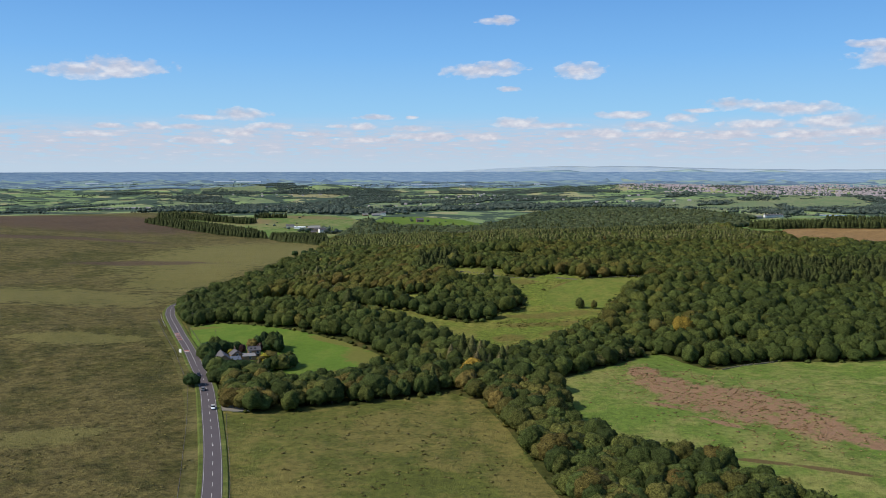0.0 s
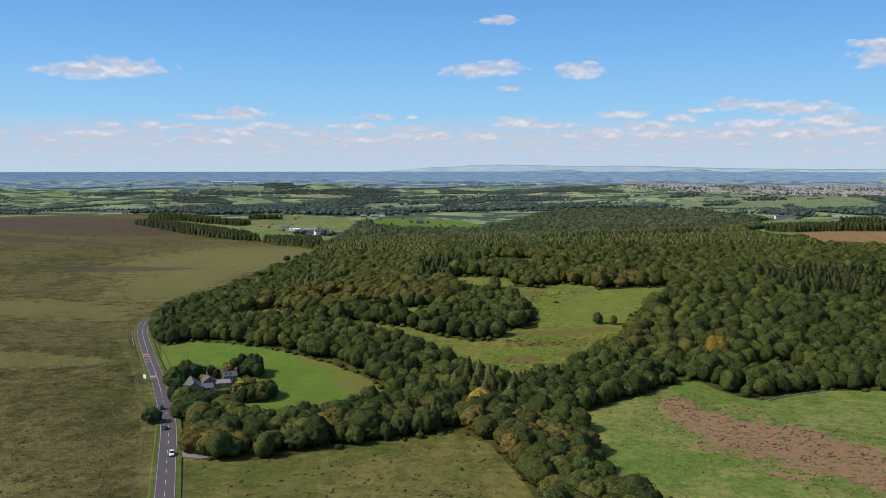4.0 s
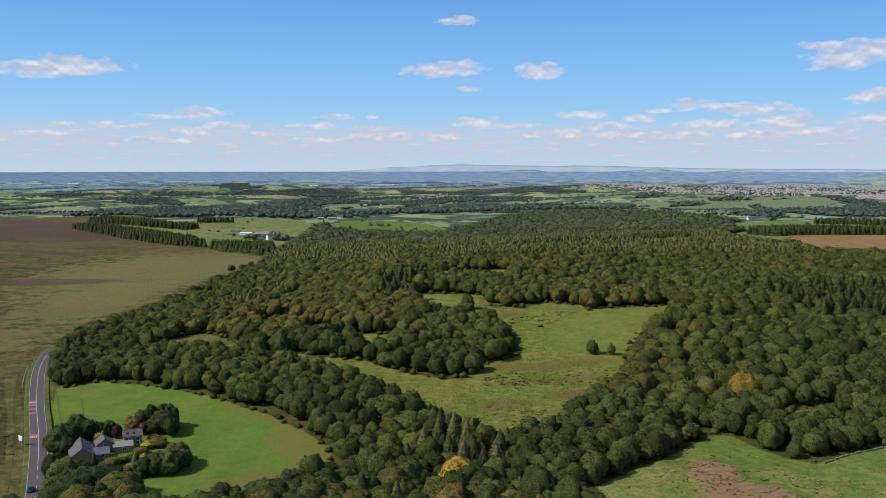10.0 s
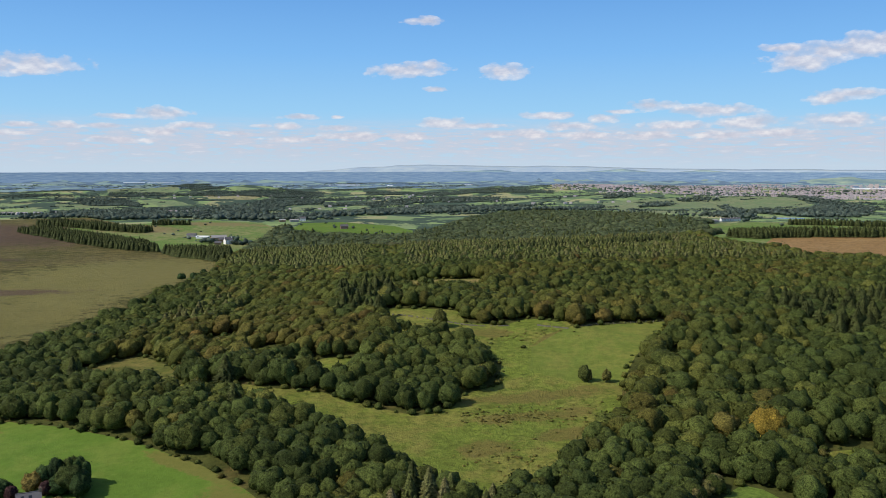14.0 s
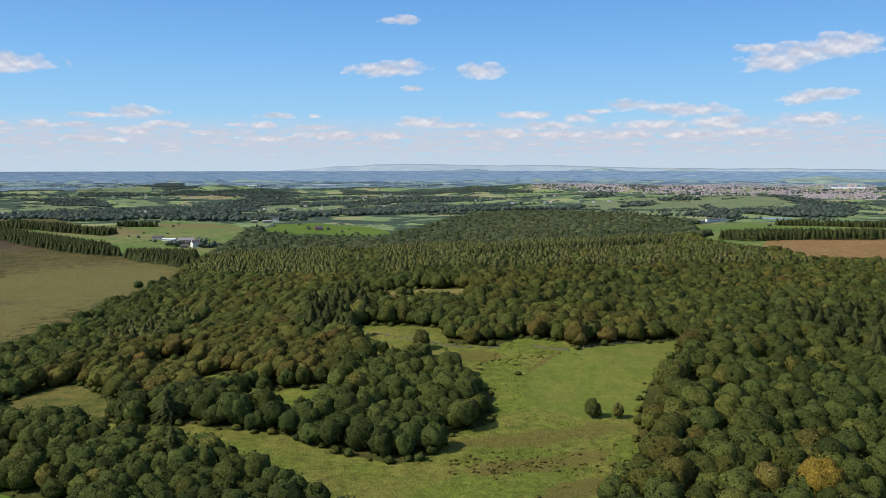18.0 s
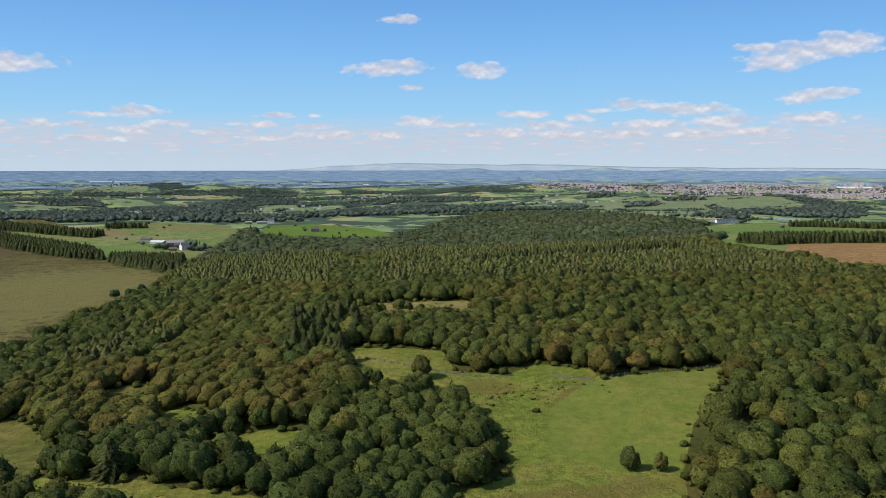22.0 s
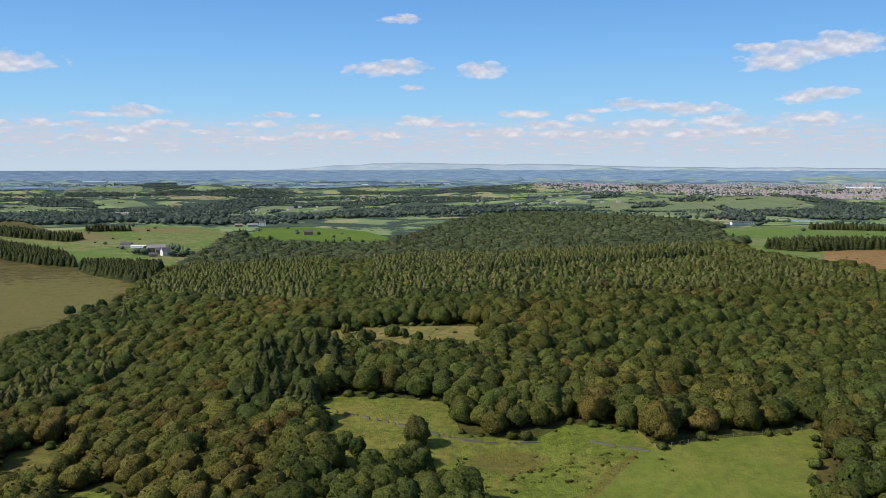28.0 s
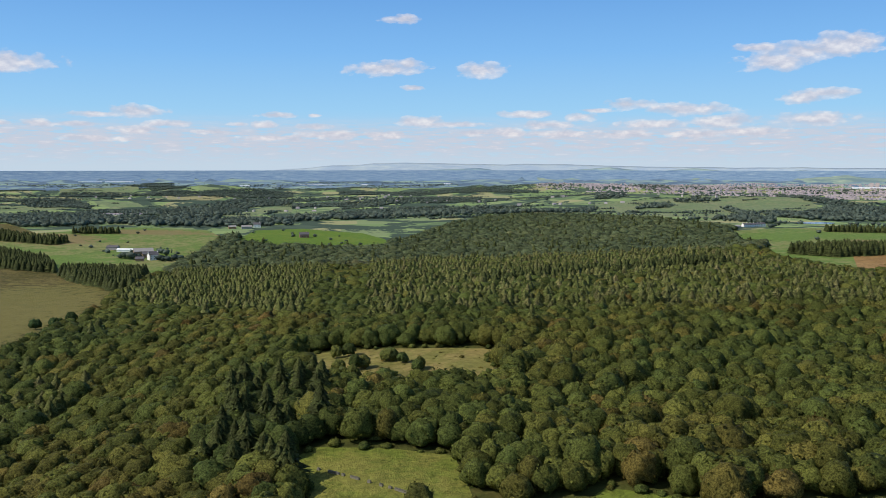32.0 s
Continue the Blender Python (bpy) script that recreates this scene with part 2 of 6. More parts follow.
CLEARING_C = [(-72, 618), (-60, 614), (-48, 596), (-50, 584), (-68, 584)]
CLEARING_D = [(-44, 576), (-29, 580), (-15, 575), (-8, 564), (-22, 558), (-42, 563)]
GARDEN_PLOT = [(131, 463), (140, 473), (152, 473), (160, 462), (150, 452), (140, 456)]
MOOR = [(-14, -60), (-40, 100), (-61, 200), (-72, 246), (-84, 288), (-97, 329), (-113, 377), (-131, 421), (-144, 451), (-161, 488), (-185, 544), (-200, 585), (-207, 616), (-206, 650), (-194, 716), (-190, 767), (-182, 811), (-172, 860), (-165, 900), (-164, 975), (-173, 1044), (-180, 1110), (-186, 1200),
        (-300, 1350), (-410, 1470), (-520, 1560), (-560, 1640), (-480, 1760), (-640, 2060), (-1100, 1850), (-1900, 1100), (-2300, 100), (-1500, -900), (-60, -600)]
FARM_FIELD = [(-300, 1352), (-190, 1310), (-200, 1405), (-195, 1480), (-205, 1740), (-245, 1830), (-364, 1880), (-480, 1760), (-560, 1640), (-520, 1562), (-412, 1472)]
GREEN_FIELD = [(-178, 1710), (-165, 1640), (-75, 1580), (10, 1565), (37, 1620), (34, 1753), (0, 1840), (-100, 1900), (-172, 1850)]
EAST_FIELD = [(385, 1247), (440, 1337), (515, 1590), (568, 1750), (690, 1810), (900, 1760), (1100, 1500), (900, 1000), (650, 800), (480, 820), (345, 915), (368, 1000), (362, 1040), (345, 1112)]
BROWN_FIELD = [(372, 1004), (366, 1040), (425, 1150), (535, 1195), (700, 1150), (600, 880), (480, 825), (348, 918)]
WOOD = [(-195, 600), (-200, 650), (-190, 716), (-190, 767), (-185, 811), (-180, 879), (-184, 950), (-190, 1150), (-178, 1262), (-200, 1405), (-195, 1480), (-205, 1720), (-178, 1755), (-98, 1704), (0, 1696), (60, 1700), (120, 1900), (230, 2150), (330, 2260), (430, 2240), (560, 2060), (590, 1750),
        (540, 1590), (463, 1337), (412, 1258), (420, 1150), (392, 1050), (403, 1010), (418, 976), (430, 890), (600, 860), (640, 600), (420, 470), (200, 420), (159, 434), (141, 425), (126, 416), (120, 421), (113, 431), (109, 443), (104, 447), (98, 441), (79, 420), (67, 412), (52, 397), (46, 390),
        (48, 346), (50, 310), (59, 294), (81, 283), (106, 251), (118, 200), (60, 215), (36, 235), (29, 274), (22, 317), (12, 357), (0, 372), (-37, 353), (-67, 339), (-86, 335), (-100, 360), (-120, 410), (-134, 448), (-152, 490), (-174, 545)]
ROUGH_VERGE = [(-17, 100), (-44, 200), (-58, 246), (-70, 288), (-83, 329), (-99, 374), (-119, 423), (-141, 471), (-162, 512), (-175, 540)]
ROUGH_VERGE = [(x - 20, y) for x, y in ROUGH_VERGE] + [(x - 14, y) for x, y in ROUGH_VERGE[::-1]]
FAR_FIELDS = [[(-1238, 3467), (-1014, 3520), (-904, 3084), (-1037, 2975)], [(-977, 3649), (-862, 3662), (-737, 3401), (-835, 3358)], [(-461, 2054), (-370, 2057), (-360, 1969), (-433, 1954)],
              [(-319, 2361), (-365, 3268), (-265, 3581), (-190, 2724), (-250, 2222)], [(-1330, 4338), (-1059, 4499), (-1012, 4412), (-995, 4164), (-1255, 4118)]]
OCHRE_FIELD = [(-810, 3963), (-682, 3986), (-550, 3863), (-581, 3789), (-744, 3765)]
DOME_FIELD = [(714, 3119), (993, 3129), (1542, 3974), (1400, 3123), (1343, 2935), (805, 2144), (698, 2146), (551, 2251), (603, 2689)]
FAR_WOODS = [[(-782, 2349), (-650, 2500), (-529, 2293), (-440, 1981), (-469, 1918), (-581, 1856), (-760, 1980)], [(-501, 2193), (-398, 2223), (-284, 2091), (-135, 2091), (-123, 1951), (-231, 1893), (-342, 1895), (-440, 1981)],
             [(-808, 2986), (-717, 3323), (-647, 3332), (-527, 3482), (-419, 3850), (-272, 3661), (-265, 3581), (-389, 3317), (-297, 2231), (-398, 2223), (-652, 2935)],
             [(-1080, 4500), (-1020, 4640), (-919, 4650), (-755, 4127), (-697, 4069), (-829, 4148), (-959, 4347)], [(-1251, 4107), (-1064, 4162), (-912, 4107), (-621, 4022), (-550, 3863), (-788, 3964), (-995, 3919), (-1139, 3837)],
             [(-1337, 3712), (-1167, 3798), (-972, 3567), (-884, 3310), (-1125, 3460)], [(-673, 4061), (-546, 4127), (-327, 4310), (-298, 3971), (-506, 3854)],
             [(975, 3131), (1100, 3118), (1101, 3074), (951, 3063)], [(742, 2791), (902, 2983), (837, 2794), (724, 2734)], [(994, 2811), (1011, 2774), (989, 2596), (831, 2228), (947, 2584)],
             [(699, 2103), (797, 2208), (820, 2124), (724, 1916), (708, 1920), (692, 1992)], [(1070, 2687), (1109, 2606), (1235, 2698), (1372, 2610), (995, 2001), (882, 2016), (867, 2123), (839, 2163)],
             [(1658, 3904), (1755, 3807), (1450, 3068), (1494, 3012), (1552, 2903), (1372, 2610), (1235, 2698), (1403, 2980), (1364, 3046)], [(1168, 4271), (1253, 4463), (1388, 4457), (1333, 4180), (1280, 4063), (1191, 4097)],
             [(829, 3266), (845, 3320), (845, 3203), (800, 3166)], [(758, 3290), (814, 3249), (784, 3175), (734, 3197)], [(-132, 2051), (62, 2204), (320, 2348), (592, 2647), (636, 2817), (408, 2698), (68, 2424), (-148, 2234)],
             [(-265, 3581), (105, 3716), (463, 3985), (421, 3655), (102, 3592), (-235, 3242)], [(-128, 4306), (377, 4316), (736, 4176), (713, 4058), (360, 4137), (-118, 3999)]]
OPEN_LAND = [HOUSE_FIELD, PASTURE, RUSH_FIELD, MEADOW, GLADE, CLEARING, CLEARING_B, CLEARING_C, CLEARING_D, GARDEN_PLOT, MOOR, FARM_FIELD, GREEN_FIELD, EAST_FIELD]
# dead bracken and the wet ditch in the rushy field: x, y, half length, half width, turn
BRACKEN = [(90, 408, 13, 10, 80), (95, 384, 19, 16, -60), (106, 366, 24, 22, -58), (115, 352, 26, 24, -60), (126, 336, 26, 19, -62), (136, 318, 22, 13, -64), (146, 304, 18, 8, -60), (88, 350, 12, 3, -40), (102, 326, 12, 3, -50)]
DITCH = [(69, 294, 10, 1.9, -8), (86, 290, 11, 1.9, -22), (103, 282, 12, 1.9, -25), (123, 272, 15, 1.9, -27)]


# ---------- materials ----------
def material(name):
    m = bpy.data.materials.new(name)
    m.use_nodes = True
    t = m.node_tree
    shader = t.nodes["Principled BSDF"]
    return m, t, shader


def where(t):
    return t.nodes.new("ShaderNodeNewGeometry").outputs["Position"]


def bump(t, shader, source, strength, distance):
    b = t.nodes.new("ShaderNodeBump")
    b.inputs["Strength"].default_value, b.inputs["Distance"].default_value = strength, distance
    t.links.new(source, b.inputs["Height"])
    t.links.new(b.outputs[0], shader.inputs["Normal"])


def turf(name, base, dry, dark, patch=0.02, dry_at=0.5, tuft=0.6, extra=None, relief=0.7):
    """Grass or moor: broad patches, tussocks and fine grain."""
    m, t, sh = material(name)
    p = where(t)
    big = noise_tex(t, p, patch, 5, 0.65)
    medium = noise_tex(t, p, 0.09, 5, 0.7)
    fine = noise_tex(t, p, tuft, 5, 0.78)
    clumps = noise_tex(t, p, 0.3, 5, 0.72)
    k = ramp(t, maths(t, "ADD", maths(t, "MULTIPLY", big, 0.6), maths(t, "MULTIPLY", medium, 0.4)), [(dry_at - 0.045, (0, 0, 0)), (dry_at + 0.05, (1, 1, 1))])
    colour = mix(t, k, base, dry)
    k2 = ramp(t, maths(t, "ADD", maths(t, "MULTIPLY", medium, 0.55), maths(t, "MULTIPLY", fine, 0.45)), [(0.38, (1, 1, 1)), (0.53, (0, 0, 0))])
    colour = mix(t, maths(t, "MULTIPLY", k2, 0.75), colour, dark)
    colour = mix(t, 1.0, colour, ramp(t, clumps, [(0.34, (1 - 0.34 * relief,) * 3), (0.5, (1,) * 3), (0.66, (1 + 0.3 * relief,) * 3)]), "MULTIPLY")
    if extra:
        colour = extra(t, p, colour, medium, fine)
    t.links.new(colour, sh.inputs["Base Color"])
    sh.inputs["Roughness"].default_value = 0.95
    sh.inputs["Specular IOR Level"].default_value = 0.1
    bump(t, sh, maths(t, "ADD", fine, medium), relief, 1.1)
    return m


def spot_mask(t, p, spots, rough, fine):
    """A ragged mask over ellipses: x, y, half length, half width, turn."""
    best = None
    for x, y, a, b, turn in spots:
        mp = t.nodes.new("ShaderNodeMapping")
        mp.vector_type = "TEXTURE"
        mp.inputs["Location"].default_value = (x, y, 0)
        mp.inputs["Rotation"].default_value = (0, 0, radians(turn))
        mp.inputs["Scale"].default_value = (a, b, 1e6)
        t.links.new(p, mp.inputs[0])
        ln = t.nodes.new("ShaderNodeVectorMath")
        ln.operation = "LENGTH"
        t.links.new(mp.outputs[0], ln.inputs[0])
        best = ln.outputs["Value"] if best is None else maths(t, "MINIMUM", best, ln.outputs["Value"])
    v = maths(t, "ADD", maths(t, "SUBTRACT", 1.0, best), maths(t, "ADD", maths(t, "MULTIPLY", maths(t, "SUBTRACT", rough, 0.5), 1.6), maths(t, "MULTIPLY", maths(t, "SUBTRACT", fine, 0.5), 1.2)))
    return ramp(t, v, [(0.05, (0, 0, 0)), (0.3, (1, 1, 1))])


def bracken(t, p, colour, medium, fine):
    mask = spot_mask(t, p, BRACKEN, medium, fine)
    tufts = noise_tex(t, p, 0.33, 5, 0.75)
    mask = maths(t, "MULTIPLY", mask, ramp(t, tufts, [(0.36, (0.0,) * 3), (0.47, (1,) * 3)]))
    red = mix(t, fine, (0.19, 0.105, 0.06), (0.37, 0.225, 0.13))
    colour = mix(t, mask, colour, red)
    ditch = spot_mask(t, p, DITCH, medium, fine)
    return mix(t, maths(t, "MULTIPLY", ditch, 0.85), colour, (0.12, 0.075, 0.035))


def heather(t, p, colour, medium, fine):
    mask = spot_mask(t, p, [(-740, 1620, 420, 190, -30), (-560, 1180, 170, 40, 0), (-330, 900, 90, 25, 5), (-300, 420, 70, 14, 0)], medium, fine)
    pale = spot_mask(t, p, [(-260, 1000, 120, 260, 0), (-250, 800, 60, 120, 0), (-330, 640, 150, 70, 0), (-150, 300, 30, 14, 20), (-210, 470, 45, 18, 0)], medium, fine)
    colour = mix(t, maths(t, "MULTIPLY", pale, 0.75), colour, mix(t, fine, (0.15, 0.14, 0.04), (0.23, 0.2, 0.07)))
    return mix(t, maths(t, "MULTIPLY", mask, 0.7), colour, (0.095, 0.056, 0.047))


def meadow_scrub(t, p, colour, medium, fine):
    mask = spot_mask(t, p, [(56, 528, 34, 7, 8), (50, 508, 28, 6, 12), (72, 597, 17, 2.5, 50), (44, 606, 12, 8, 0), (30, 480, 14, 8, 0), (58, 490, 14, 6, 20)], medium, fine)
    return mix(t, maths(t, "MULTIPLY", mask, 0.7), colour, mix(t, fine, (0.085, 0.075, 0.02), (0.22, 0.165, 0.05)))


M_MOOR = turf("moor grass", (0.088, 0.082, 0.021), (0.145, 0.117, 0.04), (0.045, 0.042, 0.013), 0.011, 0.49, 0.42, heather, 1.25)
M_ROUGH = turf("tall pale roadside grass", (0.105, 0.1, 0.027), (0.16, 0.135, 0.05), (0.06, 0.06, 0.016), 0.04, 0.5, 0.6)
M_PASTURE = turf("rough pasture", (0.110, 0.120, 0.025), (0.17, 0.145, 0.042), (0.072, 0.08, 0.018), 0.022, 0.49, 0.6)


def rough_end(t, p, colour, medium, fine):
    mask = spot_mask(t, p, [(-38, 432, 13, 26, 10), (-50, 404, 26, 14, 20), (-72, 390, 18, 6, 0), (-152, 508, 12, 6, 0), (-62, 466, 34, 4, -38), (-46, 440, 12, 18, 30)], medium, fine)
    return mix(t, maths(t, "MULTIPLY", mask, 0.8), colour, mix(t, fine, (0.1, 0.1, 0.02), (0.2, 0.17, 0.05)))


M_LAWN = turf("mown field", (0.102, 0.168, 0.023), (0.132, 0.182, 0.03), (0.09, 0.15, 0.02), 0.02, 0.53, 0.5, rough_end, 0.34)
M_RUSH = turf("rushy field", (0.135, 0.195, 0.034), (0.225, 0.225, 0.065), (0.1, 0.145, 0.026), 0.014, 0.51, 0.6, bracken, 0.75)
M_MEADOW = turf("meadow grass", (0.15, 0.19, 0.03), (0.2, 0.192, 0.044), (0.118, 0.14, 0.024), 0.025, 0.5, 0.6, meadow_scrub, 0.9)
M_MOWN = turf("grazed meadow grass", (0.135, 0.168, 0.030), (0.17, 0.178, 0.038), (0.112, 0.145, 0.025), 0.02, 0.53, 0.5, None, 0.5)
M_GLADE = turf("dry glade grass", (0.195, 0.18, 0.052), (0.245, 0.195, 0.068), (0.13, 0.125, 0.034), 0.03, 0.5, 0.5)
M_FLOOR = turf("wood floor", (0.075, 0.082, 0.02), (0.11, 0.09, 0.028), (0.04, 0.045, 0.012), 0.05, 0.55, 0.5)
def dry_corner(t, p, colour, medium, fine):
    mask = spot_mask(t, p, [(-440, 1690, 110, 70, -35), (-330, 1790, 120, 45, -10), (640, 1500, 90, 40, 60)], medium, fine)
    return mix(t, maths(t, "MULTIPLY", mask, 0.8), colour, mix(t, medium, (0.17, 0.115, 0.06), (0.25, 0.19, 0.085)))


M_FARMGRASS = turf("farm grass", (0.125, 0.19, 0.042), (0.22, 0.21, 0.085), (0.085, 0.14, 0.035), 0.007, 0.525, 0.2, dry_corner)
# grass lifted towards pale blue-green, with distance haze in the base colour
M_FARGRASS = turf("hazed far green pasture", (0.16, 0.212, 0.098), (0.215, 0.228, 0.12), (0.11, 0.155, 0.082), 0.012, 0.51, 0.09)
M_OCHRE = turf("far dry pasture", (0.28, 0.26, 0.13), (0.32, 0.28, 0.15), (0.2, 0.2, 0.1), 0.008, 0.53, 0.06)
M_STUBBLE = turf("brown stubble", (0.26, 0.155, 0.06), (0.3, 0.19, 0.08), (0.18, 0.11, 0.045), 0.01, 0.55, 0.3)


def patchwork():
    """Far fields: hedged plots, each in a colour of its own with a little blue haze put in."""
    m, t, sh = material("patchwork of fields")
    p = where(t)
    warp = t.nodes.new("ShaderNodeVectorMath")
    warp.operation = "MULTIPLY_ADD"
    t.links.new(noise_tex(t, p, 0.004, 2, 0.5, 1), warp.inputs[0])
    warp.inputs[1].default_value = (90, 90, 0)
    t.links.new(p, warp.inputs[2])
    v = t.nodes.new("ShaderNodeTexVoronoi")
    v.inputs["Scale"].default_value = 0.0125
    t.links.new(warp.outputs[0], v.inputs["Vector"])
    cell = t.nodes.new("ShaderNodeSeparateColor")
    t.links.new(v.outputs["Color"], cell.inputs[0])
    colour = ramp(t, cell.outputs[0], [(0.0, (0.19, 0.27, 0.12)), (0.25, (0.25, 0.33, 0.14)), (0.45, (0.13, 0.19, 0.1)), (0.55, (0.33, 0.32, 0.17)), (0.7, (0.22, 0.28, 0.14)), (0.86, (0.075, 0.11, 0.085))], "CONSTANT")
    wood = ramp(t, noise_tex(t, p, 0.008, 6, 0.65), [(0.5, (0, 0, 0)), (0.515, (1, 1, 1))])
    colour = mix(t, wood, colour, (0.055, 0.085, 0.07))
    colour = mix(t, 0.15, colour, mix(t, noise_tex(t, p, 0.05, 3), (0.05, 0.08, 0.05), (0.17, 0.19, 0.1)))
    t.links.new(colour, sh.inputs["Base Color"])
    sh.inputs["Roughness"].default_value = 1.0
    sh.inputs["Specular IOR Level"].default_value = 0.0
    return m


M_PATCH = patchwork()


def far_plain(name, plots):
    """The far plain, towns and woods too far to tell apart, with blue haze put into the colours."""
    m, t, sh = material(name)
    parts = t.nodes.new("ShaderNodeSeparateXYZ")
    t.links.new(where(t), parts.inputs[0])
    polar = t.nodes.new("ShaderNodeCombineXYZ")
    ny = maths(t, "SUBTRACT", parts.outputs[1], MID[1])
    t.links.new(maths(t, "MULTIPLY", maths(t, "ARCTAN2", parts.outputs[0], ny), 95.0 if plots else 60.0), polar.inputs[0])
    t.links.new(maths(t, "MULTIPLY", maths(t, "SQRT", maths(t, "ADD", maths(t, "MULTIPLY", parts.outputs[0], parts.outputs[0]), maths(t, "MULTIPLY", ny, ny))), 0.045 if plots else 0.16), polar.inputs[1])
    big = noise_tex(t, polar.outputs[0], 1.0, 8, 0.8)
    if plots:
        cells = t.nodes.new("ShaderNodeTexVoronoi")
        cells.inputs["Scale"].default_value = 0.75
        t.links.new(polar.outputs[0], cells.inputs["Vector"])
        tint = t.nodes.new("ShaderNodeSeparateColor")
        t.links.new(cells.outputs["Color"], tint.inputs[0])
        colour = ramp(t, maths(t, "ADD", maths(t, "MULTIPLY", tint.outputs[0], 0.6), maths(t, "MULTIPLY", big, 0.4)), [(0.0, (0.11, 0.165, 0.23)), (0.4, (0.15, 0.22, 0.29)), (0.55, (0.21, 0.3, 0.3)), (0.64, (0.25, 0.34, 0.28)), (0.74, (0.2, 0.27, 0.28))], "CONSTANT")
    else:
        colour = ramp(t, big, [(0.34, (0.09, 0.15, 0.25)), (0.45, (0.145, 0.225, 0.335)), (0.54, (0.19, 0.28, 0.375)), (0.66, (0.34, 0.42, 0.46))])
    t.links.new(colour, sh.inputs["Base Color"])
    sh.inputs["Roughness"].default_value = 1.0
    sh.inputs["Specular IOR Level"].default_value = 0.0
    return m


def plain(name, colour, rough=0.7, metal=0.0, grain=0.25, scale=3.0):
    m, t, sh = material(name)
    n = noise_tex(t, where(t), scale, 4, 0.6)
    lo = tuple(c * (1 - grain) for c in colour)
    hi = tuple(min(1, c * (1 + grain)) for c in colour)
    t.links.new(mix(t, n, lo, hi), sh.inputs["Base Color"])
    sh.inputs["Roughness"].default_value, sh.inputs["Metallic"].default_value = rough, metal
    return m


M_BLUE_HAZE = far_plain("haze-blue far plain", False)
M_HAZY = far_plain("hazed plots of the far plain", True)


def asphalt():
    m, t, sh = material("worn asphalt")
    p = where(t)
    n = noise_tex(t, p, 0.25, 4, 0.6)
    g = noise_tex(t, p, 6.0, 2, 0.6)
    t.links.new(mix(t, maths(t, "MULTIPLY", maths(t, "ADD", n, g), 0.5), (0.075, 0.062, 0.065), (0.125, 0.104, 0.109)), sh.inputs["Base Color"])
    sh.inputs["Roughness"].default_value = 0.9
    sh.inputs["Specular IOR Level"].default_value = 0.2
    bump(t, sh, g, 0.3, 0.02)
    return m


M_ROAD = asphalt()


def foliage(name, stops, tone_from="tone", through=0.3):
    """Leaves: a tone for each tree, a small change from leaf to leaf."""
    m, t, sh = material(name)
    if tone_from == "object":
        tone = t.nodes.new("ShaderNodeObjectInfo").outputs["Random"]
    else:
        a = t.nodes.new("ShaderNodeAttribute")
        a.attribute_name = "tone"
        tone = a.outputs["Fac"]
    island = t.nodes.new("ShaderNodeNewGeometry").outputs["Random Per Island"]
    colour = ramp(t, tone, stops)
    k = ramp(t, island, [(0.0, (0.68,) * 3), (1.0, (1.36,) * 3)])
    colour = mix(t, 1.0, colour, k, "MULTIPLY")
    boughs = noise_tex(t, where(t), 0.5, 3, 0.6)
    colour = mix(t, 1.0, colour, ramp(t, boughs, [(0.35, (0.86, 0.86, 0.86)), (0.65, (1.16, 1.14, 1.1))]), "MULTIPLY")
    # dark specks in the colour imitate the shaded gaps between leaves
    sprays = noise_tex(t, where(t), 2.1, 4, 0.72)
    colour = mix(t, 1.0, colour, ramp(t, sprays, [(0.4, (0.5,) * 3), (0.5, (1.0,) * 3), (0.6, (1.6,) * 3)]), "MULTIPLY")
    bump(t, sh, maths(t, "ADD", sprays, boughs), 0.8, 0.5)
    t.links.new(colour, sh.inputs["Base Color"])
    sh.inputs["Roughness"].default_value = 0.7
    sh.inputs["Specular IOR Level"].default_value = 0.08
    glow = t.nodes.new("ShaderNodeBsdfTranslucent")
    t.links.new(colour, glow.inputs[0])
    both = t.nodes.new("ShaderNodeMixShader")
    both.inputs[0].default_value = through
    t.links.new(sh.outputs[0], both.inputs[1])
    t.links.new(glow.outputs[0], both.inputs[2])
    t.links.new(both.outputs[0], t.nodes["Material Output"].inputs[0])
    return m


LEAF_STOPS = [(0.0, (0.054, 0.074, 0.020)), (0.25, (0.076, 0.097, 0.024)), (0.45, (0.101, 0.110, 0.025)), (0.6, (0.117, 0.109, 0.026)), (0.75, (0.126, 0.102, 0.027)), (0.9, (0.132, 0.095, 0.029)), (1.0, (0.30, 0.19, 0.045))]
GARDEN_STOPS = [(0.0, (0.052, 0.072, 0.021)), (0.35, (0.074, 0.099, 0.026)), (0.65, (0.096, 0.110, 0.028)), (0.88, (0.125, 0.115, 0.031)), (1.0, (0.157, 0.118, 0.034))]
M_LEAF = foliage("broadleaf foliage", LEAF_STOPS)
M_LEAF_OB = foliage("broadleaf foliage of single trees", GARDEN_STOPS, "object")
NEEDLE_STOPS = [(0.0, (0.044, 0.055, 0.018)), (0.3, (0.064, 0.075, 0.023)), (0.5, (0.098, 0.112, 0.032)), (0.75, (0.126, 0.122, 0.048)), (1.0, (0.146, 0.124, 0.060))]
M_NEEDLE = foliage("conifer needles", NEEDLE_STOPS, "tone", 0.1)
M_NEEDLE_OB = foliage("conifer needles of single trees", NEEDLE_STOPS, "object", 0.1)
# paler, bluer copy of the broadleaf colours: haze painted into the far wood
M_LEAF_HAZE = foliage("hazed distant broadleaf foliage", [(0.0, (0.084, 0.108, 0.052)), (0.4, (0.110, 0.130, 0.058)), (0.9, (0.145, 0.132, 0.062))])
